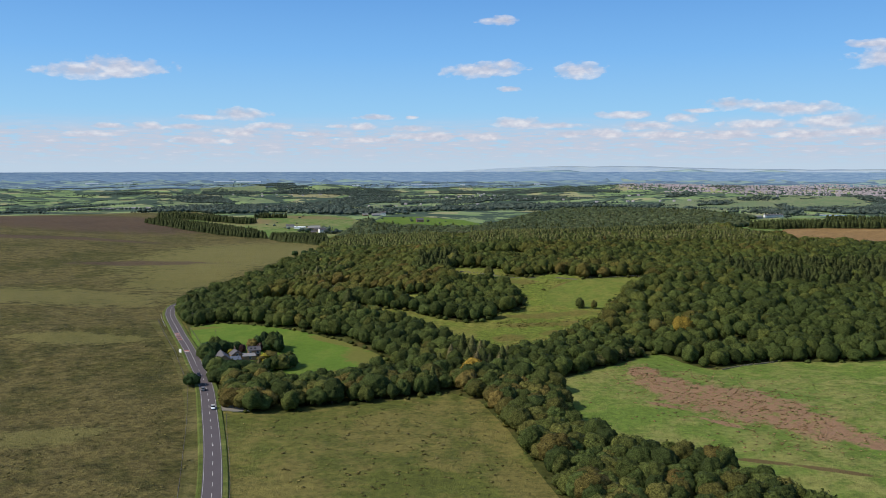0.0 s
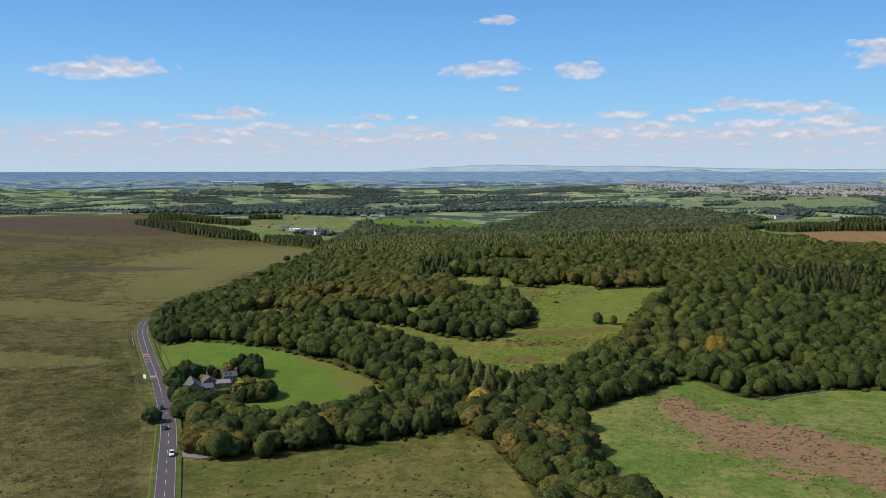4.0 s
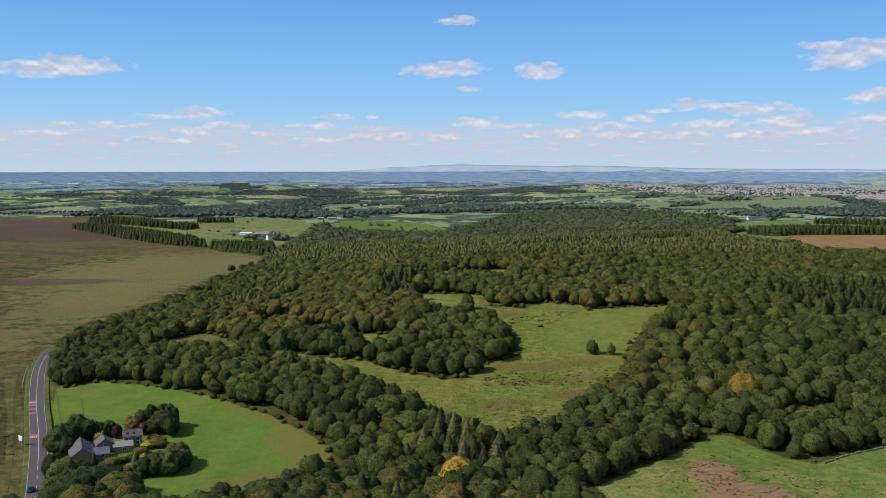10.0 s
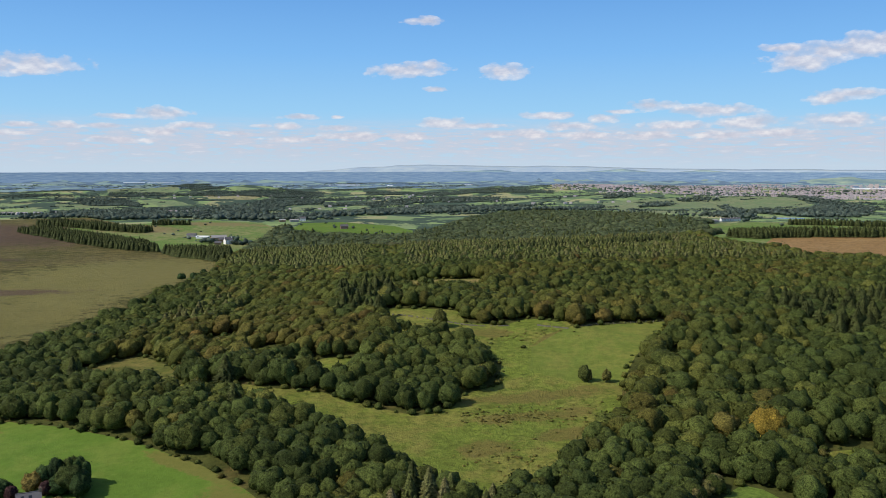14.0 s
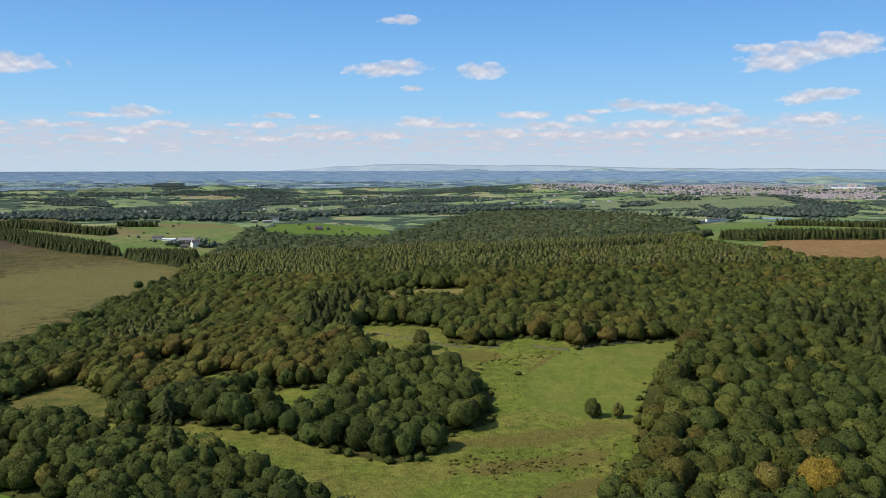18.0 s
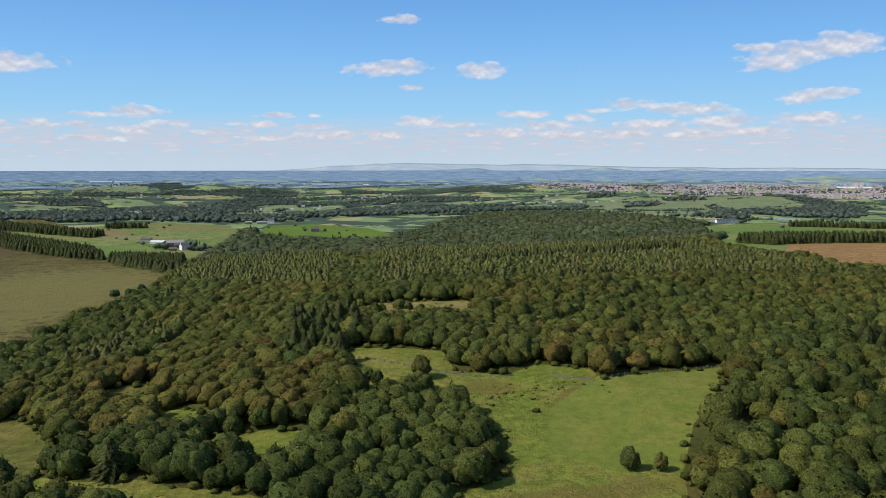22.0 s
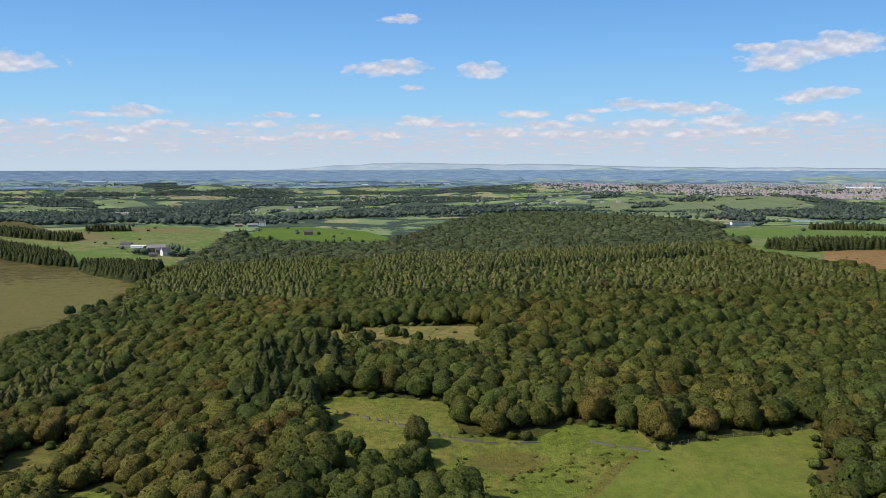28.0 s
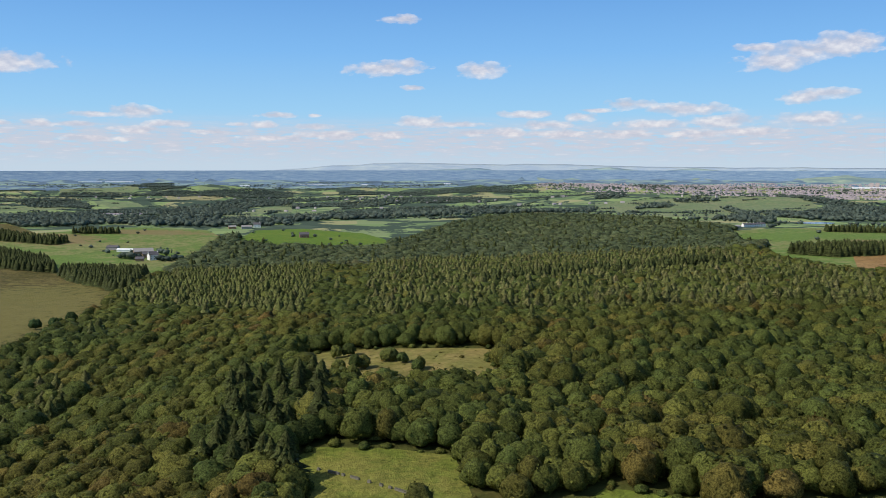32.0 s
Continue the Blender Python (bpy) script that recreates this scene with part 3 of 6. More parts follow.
M_BARK = plain("grey bark", (0.11, 0.085, 0.06), 0.95, 0, 0.4, 4)


# ---------- meshes ----------
def set_normals(me, normals):
    """Soft shading over loose leaf sprays, as over a whole crown."""
    me.polygons.foreach_set("use_smooth", np.ones(len(me.polygons), bool))
    me.normals_split_custom_set_from_vertices(np.asarray(normals, np.float32))


def mesh_object(name, verts, faces, mats, parent=None, smooth_faces=False, slots=None, tone=None, normals=None):
    me = bpy.data.meshes.new(name)
    me.from_pydata(verts if isinstance(verts, list) else verts.tolist(), [], faces if isinstance(faces, list) else faces.tolist())
    for mt in mats if isinstance(mats, (list, tuple)) else [mats]:
        me.materials.append(mt)
    if slots is not None:
        me.polygons.foreach_set("material_index", np.asarray(slots, np.int32))
    if smooth_faces:
        me.polygons.foreach_set("use_smooth", np.ones(len(me.polygons), bool))
    if tone is not None:
        a = me.attributes.new("tone", "FLOAT", "POINT")
        a.data.foreach_set("value", np.asarray(tone, np.float32))
    me.update()
    if normals is not None:
        set_normals(me, normals)
    ob = new(name, me)
    ob.parent = parent
    return ob


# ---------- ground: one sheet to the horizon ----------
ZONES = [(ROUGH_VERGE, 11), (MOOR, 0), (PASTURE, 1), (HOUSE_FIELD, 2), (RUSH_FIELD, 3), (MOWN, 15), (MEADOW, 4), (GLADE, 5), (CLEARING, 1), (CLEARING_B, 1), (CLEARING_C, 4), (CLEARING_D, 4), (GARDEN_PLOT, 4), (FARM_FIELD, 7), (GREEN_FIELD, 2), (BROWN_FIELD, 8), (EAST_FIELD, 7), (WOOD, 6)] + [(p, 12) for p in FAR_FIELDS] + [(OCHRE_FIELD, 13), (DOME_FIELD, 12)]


def ground_sheet():
    rng = np.random.default_rng(3)
    pts = []
    for step, r0, r1 in ((9, 0, 720), (24, 720, 1500), (48, 1500, 2700), (60, 2700, 4780)):
        g = np.arange(-4800, 4801, step)
        gx, gy = np.meshgrid(g, g)
        gx, gy = gx.ravel() + rng.uniform(-.2, .2, gx.size) * step, gy.ravel() + rng.uniform(-.2, .2, gy.size) * step
        r = np.hypot(gx, gy - 220)
        front = gy > -abs(gx) * 0.4 - 150
        keep = (r >= r0) & (r < r1) & (front)
        pts.append(np.stack([gx[keep], gy[keep]], 1))
    ring = [(MID[0] + 4700 * math.sin(a), MID[1] + 4700 * math.cos(a)) for a in np.linspace(0, 2 * math.pi, 240, endpoint=False)]
    pts = [p[np.hypot(p[:, 0], p[:, 1] - 220) < 4660] for p in pts]
    back = [(x * 1.0, y * 1.0) for x in range(-4400, 4401, 400) for y in range(-4200, 100, 400) if math.hypot(x, y - 220) < 4600 and y <= -abs(x) * 0.4 - 150 ]
    coords = [tuple(p) for p in np.concatenate(pts)] + back
    edges = []
    for poly in [z[0] for z in ZONES] + [ring]:
        start = len(coords)
        for i, (a, b) in enumerate(zip(poly, poly[1:] + poly[:1])):
            n = 1 if poly is ring else max(1, int(math.dist(a, b) / 30))
            for j in range(n):
                coords.append((a[0] + (b[0] - a[0]) * j / n, a[1] + (b[1] - a[1]) * j / n))
        end = len(coords)
        edges += [(i, i + 1 if i + 1 < end else start) for i in range(start, end)]
    out = delaunay_2d_cdt([Vector(c) for c in coords], edges, [], 0, 0.3, False)
    v = np.array([tuple(c) for c in out[0]])
    f = np.array([t for t in out[2] if len(t) == 3])
    z = land(v[:, 0], v[:, 1])
    c = v[f].mean(1)
    r = np.hypot(c[:, 0] - MID[0], c[:, 1] - MID[1])
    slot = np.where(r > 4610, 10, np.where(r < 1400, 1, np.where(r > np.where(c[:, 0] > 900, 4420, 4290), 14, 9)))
    done = np.zeros(len(c), bool)
    for poly, k in ZONES:
        k_in = inside(poly, c[:, 0], c[:, 1]) & ~done
        slot[k_in] = k
        done |= k_in
    ob = mesh_object("ground", np.column_stack([v, z]), f, [M_MOOR, M_PASTURE, M_LAWN, M_RUSH, M_MEADOW, M_GLADE, M_FLOOR, M_FARMGRASS, M_STUBBLE, M_PATCH, M_BLUE_HAZE, M_ROUGH, M_FARGRASS, M_OCHRE, M_HAZY, M_MOWN], None, True, slot)
    return tagged(ob, "moorland, green fields and wood floor rolling to the horizon", "ground", kind="structure")


ground = ground_sheet()


# ---------- far hills ----------
def ridge(name, az0, az1, dist, crest, label, mat, seed):
    """A hill range as a solid back to the horizon, with a crest line in degrees over the eye level."""
    rng = np.random.default_rng(seed)
    n, rows = 160, 7
    az = np.linspace(az0, az1, n)
    top = crest(az) + np.interp(az, np.linspace(az0, az1, 40), rng.normal(0, 0.012, 40))
    verts, faces = [], []
    for j in range(rows):
        k = j / (rows - 1)
        d = dist + 160 * k
        for i in range(n):
            el = -1.25 + (top[i] + 1.25) * (1 - (1 - k) ** 1.2)
            a = radians(az[i])
            verts.append((MID[0] + d * math.sin(a), MID[1] + d * math.cos(a), 92.5 + d * math.tan(radians(el))))
    for j in range(rows - 1):
        for i in range(n - 1):
            a = j * n + i
            faces.append((a, a + 1, a + n + 1, a + n))
    back = len(verts)
    for i in range(n):
        a = radians(az[i])
        verts.append((MID[0] + (dist + 185) * math.sin(a), MID[1] + (dist + 185) * math.cos(a), -20))
    for i in range(n - 1):
        a, b = (rows - 1) * n + i, back + i
        faces.append((a, a + 1, b + 1, b))
    ob = mesh_object(name, verts, faces, mat, None, True)
    return tagged(ob, label, "hills", kind="structure")


# hill colours with the blue haze of distance mixed into the base colour
def hill_haze(name, low, high):
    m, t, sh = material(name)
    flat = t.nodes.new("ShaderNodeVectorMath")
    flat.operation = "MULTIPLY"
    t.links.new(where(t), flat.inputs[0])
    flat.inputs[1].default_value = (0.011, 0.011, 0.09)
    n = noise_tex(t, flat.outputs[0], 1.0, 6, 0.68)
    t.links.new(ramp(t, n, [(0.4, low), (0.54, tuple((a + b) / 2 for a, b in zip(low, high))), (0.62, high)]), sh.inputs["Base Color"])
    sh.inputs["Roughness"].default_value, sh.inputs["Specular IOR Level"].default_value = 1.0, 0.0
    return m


def crest_main(a):
    c = np.interp(a, [-9, -7.4, -5.5, -3.5, -2.2, -0.5, 0.3, 2.2, 5.0, 8.5, 11, 14, 18, 22, 26, 31, 36], [-1.1, -0.6, -0.31, -0.16, -0.03, 0.0, 0.1, 0.14, 0.07, 0.03, 0.06, -0.02, -0.12, -0.16, -0.15, -0.2, -0.3])
    return c


def crest_mid(a):
    return np.interp(a, [-3, 0, 4, 7, 9, 12, 15, 17.5, 20, 23, 26, 30, 36], [-1.1, -0.7, -0.3, -0.22, -0.48, -0.36, -0.14, -0.4, -0.2, -0.48, -0.3, -0.52, -0.4])


def crest_low(a):
    return np.interp(a, [5, 8, 11, 14, 17, 20, 24, 28, 32, 36], [-1.15, -0.75, -0.62, -0.78, -0.92, -0.66, -0.74, -0.52, -0.66, -0.6])


hills = ridge("backdrop", -9, 40, 4690, crest_main, "long moorland hills, hazy blue with purple heather", hill_haze("hazy hills", (0.32, 0.40, 0.49), (0.42, 0.49, 0.52)), 4)
ridge("backdrop", -3, 40, 4600, crest_mid, "lower hills of pasture and wood in blue haze", hill_haze("hazy pasture hills", (0.2, 0.29, 0.36), (0.38, 0.48, 0.43)), 5)
ridge("backdrop", 5, 40, 4530, crest_low, "green hill foot with fields behind the far town", hill_haze("hazy green hill foot", (0.15, 0.22, 0.23), (0.32, 0.39, 0.28)), 6)


# ---------- road ----------
def spline(points, step):
    """Evenly spaced points along a smooth line through the given ones."""
    p = np.array([points[0], *points, points[-1]], float)
    fine = []
    for i in range(1, len(p) - 2):
        for u in np.linspace(0, 1, 24, endpoint=False):
            a, b, c, d = p[i - 1], p[i], p[i + 1], p[i + 2]
            fine.append(0.5 * (2 * b + (c - a) * u + (2 * a - 5 * b + 4 * c - d) * u * u + (3 * b - a - 3 * c + d) * u ** 3))
    fine.append(p[-1])
    fine = np.array(fine)
    s = np.r_[0, np.cumsum(np.hypot(*np.diff(fine, axis=0).T))]
    t = np.arange(0, s[-1], step)
    return np.stack([np.interp(t, s, fine[:, 0]), np.interp(t, s, fine[:, 1])], 1)


ROAD_LINE = spline(ROAD, 2.0)
d_road = np.gradient(ROAD_LINE, axis=0)
ROAD_SIDE = np.stack([d_road[:, 1], -d_road[:, 0]], 1) / np.hypot(*d_road.T)[:, None]
ROAD_Z = np.convolve(np.pad(land(ROAD_LINE[:, 0], ROAD_LINE[:, 1]), 6, mode="edge"), np.ones(13) / 13, "valid") + 0.55


def road_strip(name, mat, left, right, lift, i0=0, i1=None, thick=0.0, parent=None):
    i1 = len(ROAD_LINE) if i1 is None else i1
    a = ROAD_LINE[i0:i1] + ROAD_SIDE[i0:i1] * left
    b = ROAD_LINE[i0:i1] + ROAD_SIDE[i0:i1] * right
    z = ROAD_Z[i0:i1] + lift
    n = len(a)
    v = np.concatenate([np.column_stack([a, z]), np.column_stack([b, z])])
    f = [(i, n + i, n + i + 1, i + 1) for i in range(n - 1)]
    if thick:
        v = np.concatenate([v, np.column_stack([a - ROAD_SIDE[i0:i1] * thick, z - thick]), np.column_stack([b + ROAD_SIDE[i0:i1] * thick, z - thick])])
        f += [(2 * n + i, i, i + 1, 2 * n + i + 1) for i in range(n - 1)] + [(n + i, 3 * n + i, 3 * n + i + 1, n + i + 1) for i in range(n - 1)]
    return mesh_object(name, v, f, mat, parent)


road = tagged(road_strip("road", M_ROAD, -3.0, 3.0, 0.0, thick=1.2), "two-lane tarmac road with worn white lines", "road", kind="structure")


# ---------- trees ----------
def fibonacci(n, rng):
    i = np.arange(n) + 0.5
    z = 1 - 2 * i / n
    a = i * 2.39996 + rng.uniform(0, 6.28)
    r = np.sqrt(1 - z * z)
    return np.stack([r * np.cos(a), r * np.sin(a), z], 1)


def leaf_quads(centre, normal, size, rng, jitter=0.2):
    """Crooked leaf sprays, one quad each, facing roughly along the normals."""
    n = len(centre)
    normal = normal + rng.normal(0, jitter, (n, 3))
    normal /= np.linalg.norm(normal, axis=1)[:, None]
    up = rng.normal(0, 1, (n, 3))
    a = np.cross(normal, up)
    a /= np.linalg.norm(a, axis=1)[:, None] + 1e-9
    b = np.cross(normal, a)
    sa, sb = (size * rng.uniform(0.7, 1.3, n))[:, None], (size * rng.uniform(0.5, 1.0, n))[:, None]
    bend = normal * (size * rng.uniform(-0.25, 0.25, n))[:, None]
    v = np.stack([centre - a * sa, centre - b * sb + bend, centre + a * sa, centre + b * sb + bend], 1).reshape(-1, 3)
    f = np.arange(4 * n).reshape(-1, 4)
    return v, f


def hull(n, rng):
    """An even net of n points over the unit sphere."""
    bm = bmesh.new()
    for p in fibonacci(n, rng):
        bm.verts.new(p)
    bmesh.ops.convex_hull(bm, input=bm.verts)
    bm.verts.index_update()
    v = np.array([p.co[:] for p in bm.verts])
    f = np.array([[p.index for p in q.verts] for q in bm.faces])
    bm.free()
    return v, f


def broadleaf_crown(rng, radius, tall, net, leaves, size, lobes=12):
    """A domed crown: boughs swell out of it as rounded clumps with clefts between them, and loose leaf sprays break its surface."""
    d, f = hull(net, rng)
    d = d / np.linalg.norm(d, axis=1)[:, None]
    reach = np.full(len(d), 0.62)
    for count, low, high, r0, r1 in ((lobes, 0.5, 0.66, 0.32, 0.44), (lobes * 5, 0.66, 0.86, 0.13, 0.22)):
        c = fibonacci(int(count * 1.45), rng) + rng.normal(0, 0.12, (int(count * 1.45), 3))
        c = c[c[:, 2] > -0.5]
        c = c / np.linalg.norm(c, axis=1)[:, None] * rng.uniform(low, high, (len(c), 1))
        r = rng.uniform(r0, r1, len(c)) * (9 / lobes) ** 0.25
        b = d @ c.T
        disc = r ** 2 - (c ** 2).sum(1) + b ** 2
        reach = np.maximum(reach, np.where((disc > 0) & (b > 0), b + np.sqrt(np.maximum(disc, 0)), 0.5).max(1))
    reach = reach * rng.uniform(0.95, 1.05, len(d))
    v = d * reach[:, None] * np.array([radius, radius, tall * 0.57]) + np.array([0, 0, tall * 0.43])
    f = f[(d[f][:, :, 2] > -0.55).any(1)]
    face_n = np.cross(v[f[:, 1]] - v[f[:, 0]], v[f[:, 2]] - v[f[:, 0]])
    face_n *= np.sign((face_n * d[f[:, 0]]).sum(1))[:, None]
    nv = np.zeros_like(v)
    for k in range(3):
        np.add.at(nv, f[:, k], face_n)
    nv /= np.linalg.norm(nv, axis=1)[:, None] + 1e-9
    flip = (np.cross(v[f[:, 1]] - v[f[:, 0]], v[f[:, 2]] - v[f[:, 0]]) * d[f[:, 0]]).sum(1) < 0
    f[flip] = f[flip][:, ::-1]
    used = np.unique(f)
    pick = rng.choice(used[d[used, 2] > -0.4], leaves)
    lv, lf = leaf_quads(v[pick] + nv[pick] * size * rng.uniform(-0.1, 0.9, (leaves, 1)) + rng.normal(0, size * 0.9, (leaves, 3)), nv[pick], size, rng, 0.6)
    ln = nv[pick] + rng.normal(0, 0.6, (leaves, 3)) + np.array([0, 0, 0.25])
    ln = np.repeat(ln / np.linalg.norm(ln, axis=1)[:, None], 4, axis=0)
    faces = [tuple(q) for q in f] + [tuple(q + len(v)) for q in lf]
    return np.concatenate([v, lv]), faces, np.concatenate([nv, ln])


def conifer_crown(rng, radius, tall, tiers, seg, ragged=0.22):
    """Tiers of drooping boughs round a straight leader, each a ragged skirt."""
    v, f, nn = [], [], []
    for w in range(tiers):
        k = w / tiers
        r = radius * (1 - k) ** 0.85 + 0.25
        z = tall * (0.1 + 0.86 * k)
        top = tall * min(1.0, 0.1 + 0.86 * (k + 1.9 / tiers))
        base, a0 = len(v), rng.uniform(0, 6.28)
        for i in range(seg):
            a = a0 + 6.283 * i / seg + rng.uniform(-0.2, 0.2)
            out = 1 + (ragged if i % 2 else -ragged) * rng.uniform(0.3, 1.4)
            v.append((r * out * math.cos(a), r * out * math.sin(a), z - r * 0.28 * (out - 0.8) + rng.uniform(-0.25, 0.25)))
            nn.append((math.cos(a) * 0.85, math.sin(a) * 0.85, 0.5 - 0.35 * (i % 2 == 0)))
        v.append((rng.uniform(-0.1, 0.1), rng.uniform(-0.1, 0.1), top))
        nn.append((0, 0, 1))
        f += [(base + i, base + (i + 1) % seg, base + seg) for i in range(seg)]
    return np.array(v), f, np.array(nn)


class Pool:
    """Gathers many placed copies of crowns into one mesh."""

    def __init__(self):
        self.v, self.f, self.t, self.m, self.n = [], [], [], [], 0

    def add(self, crown, x, y, z, s, tall, turn, tone, lean=0.0):
        v, f4, f3, soft = crown
        c, d = math.cos(turn), math.sin(turn)
        w = np.empty_like(v)
        w[:, 0] = x + s * (c * v[:, 0] - d * v[:, 1]) + lean * tall * v[:, 2]
        w[:, 1] = y + s * (d * v[:, 0] + c * v[:, 1])
        w[:, 2] = z + tall * v[:, 2]
        m = np.empty_like(soft)
        m[:, 0] = c * soft[:, 0] - d * soft[:, 1]
        m[:, 1] = d * soft[:, 0] + c * soft[:, 1]
        m[:, 2] = soft[:, 2]
        self.m.append(m)
        self.v.append(w)
        self.f.append((f4 + self.n, f3 + self.n))
        self.t.append(np.full(len(v), tone, np.float32))
        self.n += len(v)

    def build(self, name, mat, label, category):
        v = np.concatenate(self.v).astype(np.float32)
        q = np.concatenate([a for a, _ in self.f])
        tri = np.concatenate([b for _, b in self.f])
        me = bpy.data.meshes.new(name)
        me.vertices.add(len(v))
        me.vertices.foreach_set("co", v.ravel())
        loops = np.concatenate([q.ravel(), tri.ravel()]).astype(np.int32)
        me.loops.add(len(loops))
        me.loops.foreach_set("vertex_index", loops)
        me.polygons.add(len(q) + len(tri))
        me.polygons.foreach_set("loop_start", np.concatenate([np.arange(len(q)) * 4, len(q) * 4 + np.arange(len(tri)) * 3]).astype(np.int32))
        me.update(calc_edges=True)
        me.materials.append(mat)
        a = me.attributes.new("tone", "FLOAT", "POINT")
        a.data.foreach_set("value", np.concatenate(self.t))
        set_normals(me, np.concatenate(self.m))
        return tagged(new(name, me), label, category, kind="stuff")


def packed(v, f, soft):
    f4 = np.array([q for q in f if len(q) == 4], np.int32).reshape(-1, 4)
    f3 = np.array([q for q in f if len(q) == 3], np.int32).reshape(-1, 3)
    return np.asarray(v, np.float32), f4, f3, np.asarray(soft, np.float32)


rng = np.random.default_rng(11)
CROWNS_MID = [packed(*broadleaf_crown(rng, 4.5 * rng.uniform(0.92, 1.08), 8.9 * rng.uniform(0.85, 1.15), 125, 105, 0.42, int(rng.integers(5, 10)))) for _ in range(18)]
CROWNS_FAR = [packed(*broadleaf_crown(rng, 4.6, 8.9, 50, 24, 0.66, 6)) for _ in range(8)]
CROWNS_BUSH = [packed(*broadleaf_crown(rng, 4.6, 7.5, 44, 28, 0.66, 7)) for _ in range(6)]
CROWNS_TINY = [packed(*broadleaf_crown(rng, 5.4, 9.0, 30, 9, 1.0, 6)) for _ in range(6)]
CROWNS_SPECK = [packed(*broadleaf_crown(rng, 5.4, 9.0, 11, 3, 1.8, 4)) for _ in range(6)]
CONES_MID = [packed(*conifer_crown(rng, 4.2, 13, 12, 18, 0.42)) for _ in range(6)]
CONES_FAR = [packed(*conifer_crown(rng, 3.5, 12, 6, 10, 0.3)) for _ in range(5)]


def clear_of(poly, x, y, gap):
    """Which points lie outside a polygon by at least the gap."""
    ok = ~inside(poly, x, y)
    for (x0, y0), (x1, y1) in zip(poly, poly[1:] + poly[:1]):
        dx, dy = x1 - x0, y1 - y0
        u = np.clip(((x - x0) * dx + (y - y0) * dy) / (dx * dx + dy * dy + 1e-9), 0, 1)
        ok &= np.hypot(x - x0 - u * dx, y - y0 - u * dy) > gap
    return ok


def scatter(poly, step, rng, margin_from=OPEN_LAND, gap=0.0):
    p = np.array(poly, float)
    gx, gy = np.meshgrid(np.arange(p[:, 0].min(), p[:, 0].max(), step), np.arange(p[:, 1].min(), p[:, 1].max(), step * 0.87))
    gx[::2] += step / 2
    gx, gy = gx.ravel() + rng.uniform(-.36, .36, gx.size) * step, gy.ravel() + rng.uniform(-.36, .36, gy.size) * step
    keep = inside(poly, gx, gy)
    for q in margin_from:
        keep &= clear_of(q, gx, gy, gap * np.where((gx > 86) & (gy < 612), 1.8, 0.7) if q is MEADOW else gap) if gap else ~inside(q, gx, gy)
    return gx[keep], gy[keep]


def wood_kind(x, y):
    """Conifer share, mean conifer tone, mean leaf tone, crown size and lean by the part of the wood."""
    if -168 < x < -25 and 905 - 1.1 * (x + 30) < y < 1260:
        return 0.94, 0.5, 0.3, 1.0, 0                       # young plantation on the western shoulder
    if abs(y - 1010 - 0.45 * (x - 90)) < 16 and 85 < x < 290:
        return 0.95, 0.12, 0.25, 1.0, 0                     # dark spruce belt
    if 10 < x < 330 and 850 < y < 1290:
        return 0.5, 0.58, 0.3, 0.95, 0                      # larch and pine
    if -34 < x < -2 and 640 < y < 745:
        return 0.36, 0.16, 0.15, 1.0, 0                     # dark spruces beside the meadow
    if -136 < x < -96 and 705 < y < 790:
        return 0.45, 0.62, 0.3, 1.0, 0                      # grey larches on the western slope
    if 200 < x < 330 and 575 < y < 665:
        return 0.7, 0.16, 0.25, 1.1, 0                      # tall spruces to the east
    if -8 < x < 28 and 408 < y < 440:
        return 0.6, 0.25, 0.3, 0.85, 0
    if -150 < x < -12 and 585 < y < 930 and x > -150 + (y - 585) * 0.12:
        return 0.0, 0.3, 0.5, 1.0, 0.32                     # beeches turning bronze, swept by the wind
    if x > 84 and 455 < y < 640:
        return 0.0, 0.3, 0.3, 1.14, 0                    # broad beeches
    if x < -20 and y < 590:
        return 0.005, 0.3, 0.1, 0.95, 0
    if y > 1290:
        return 0.05, 0.2, 0.15, 1.1, 0
    if y > 760:
        return 0.01, 0.4, 0.34, 1.0, 0
    if y > 600:
        return 0.0, 0.3, 0.32, 0.95, 0
    return 0.005, 0.3, 0.22, 0.95, 0


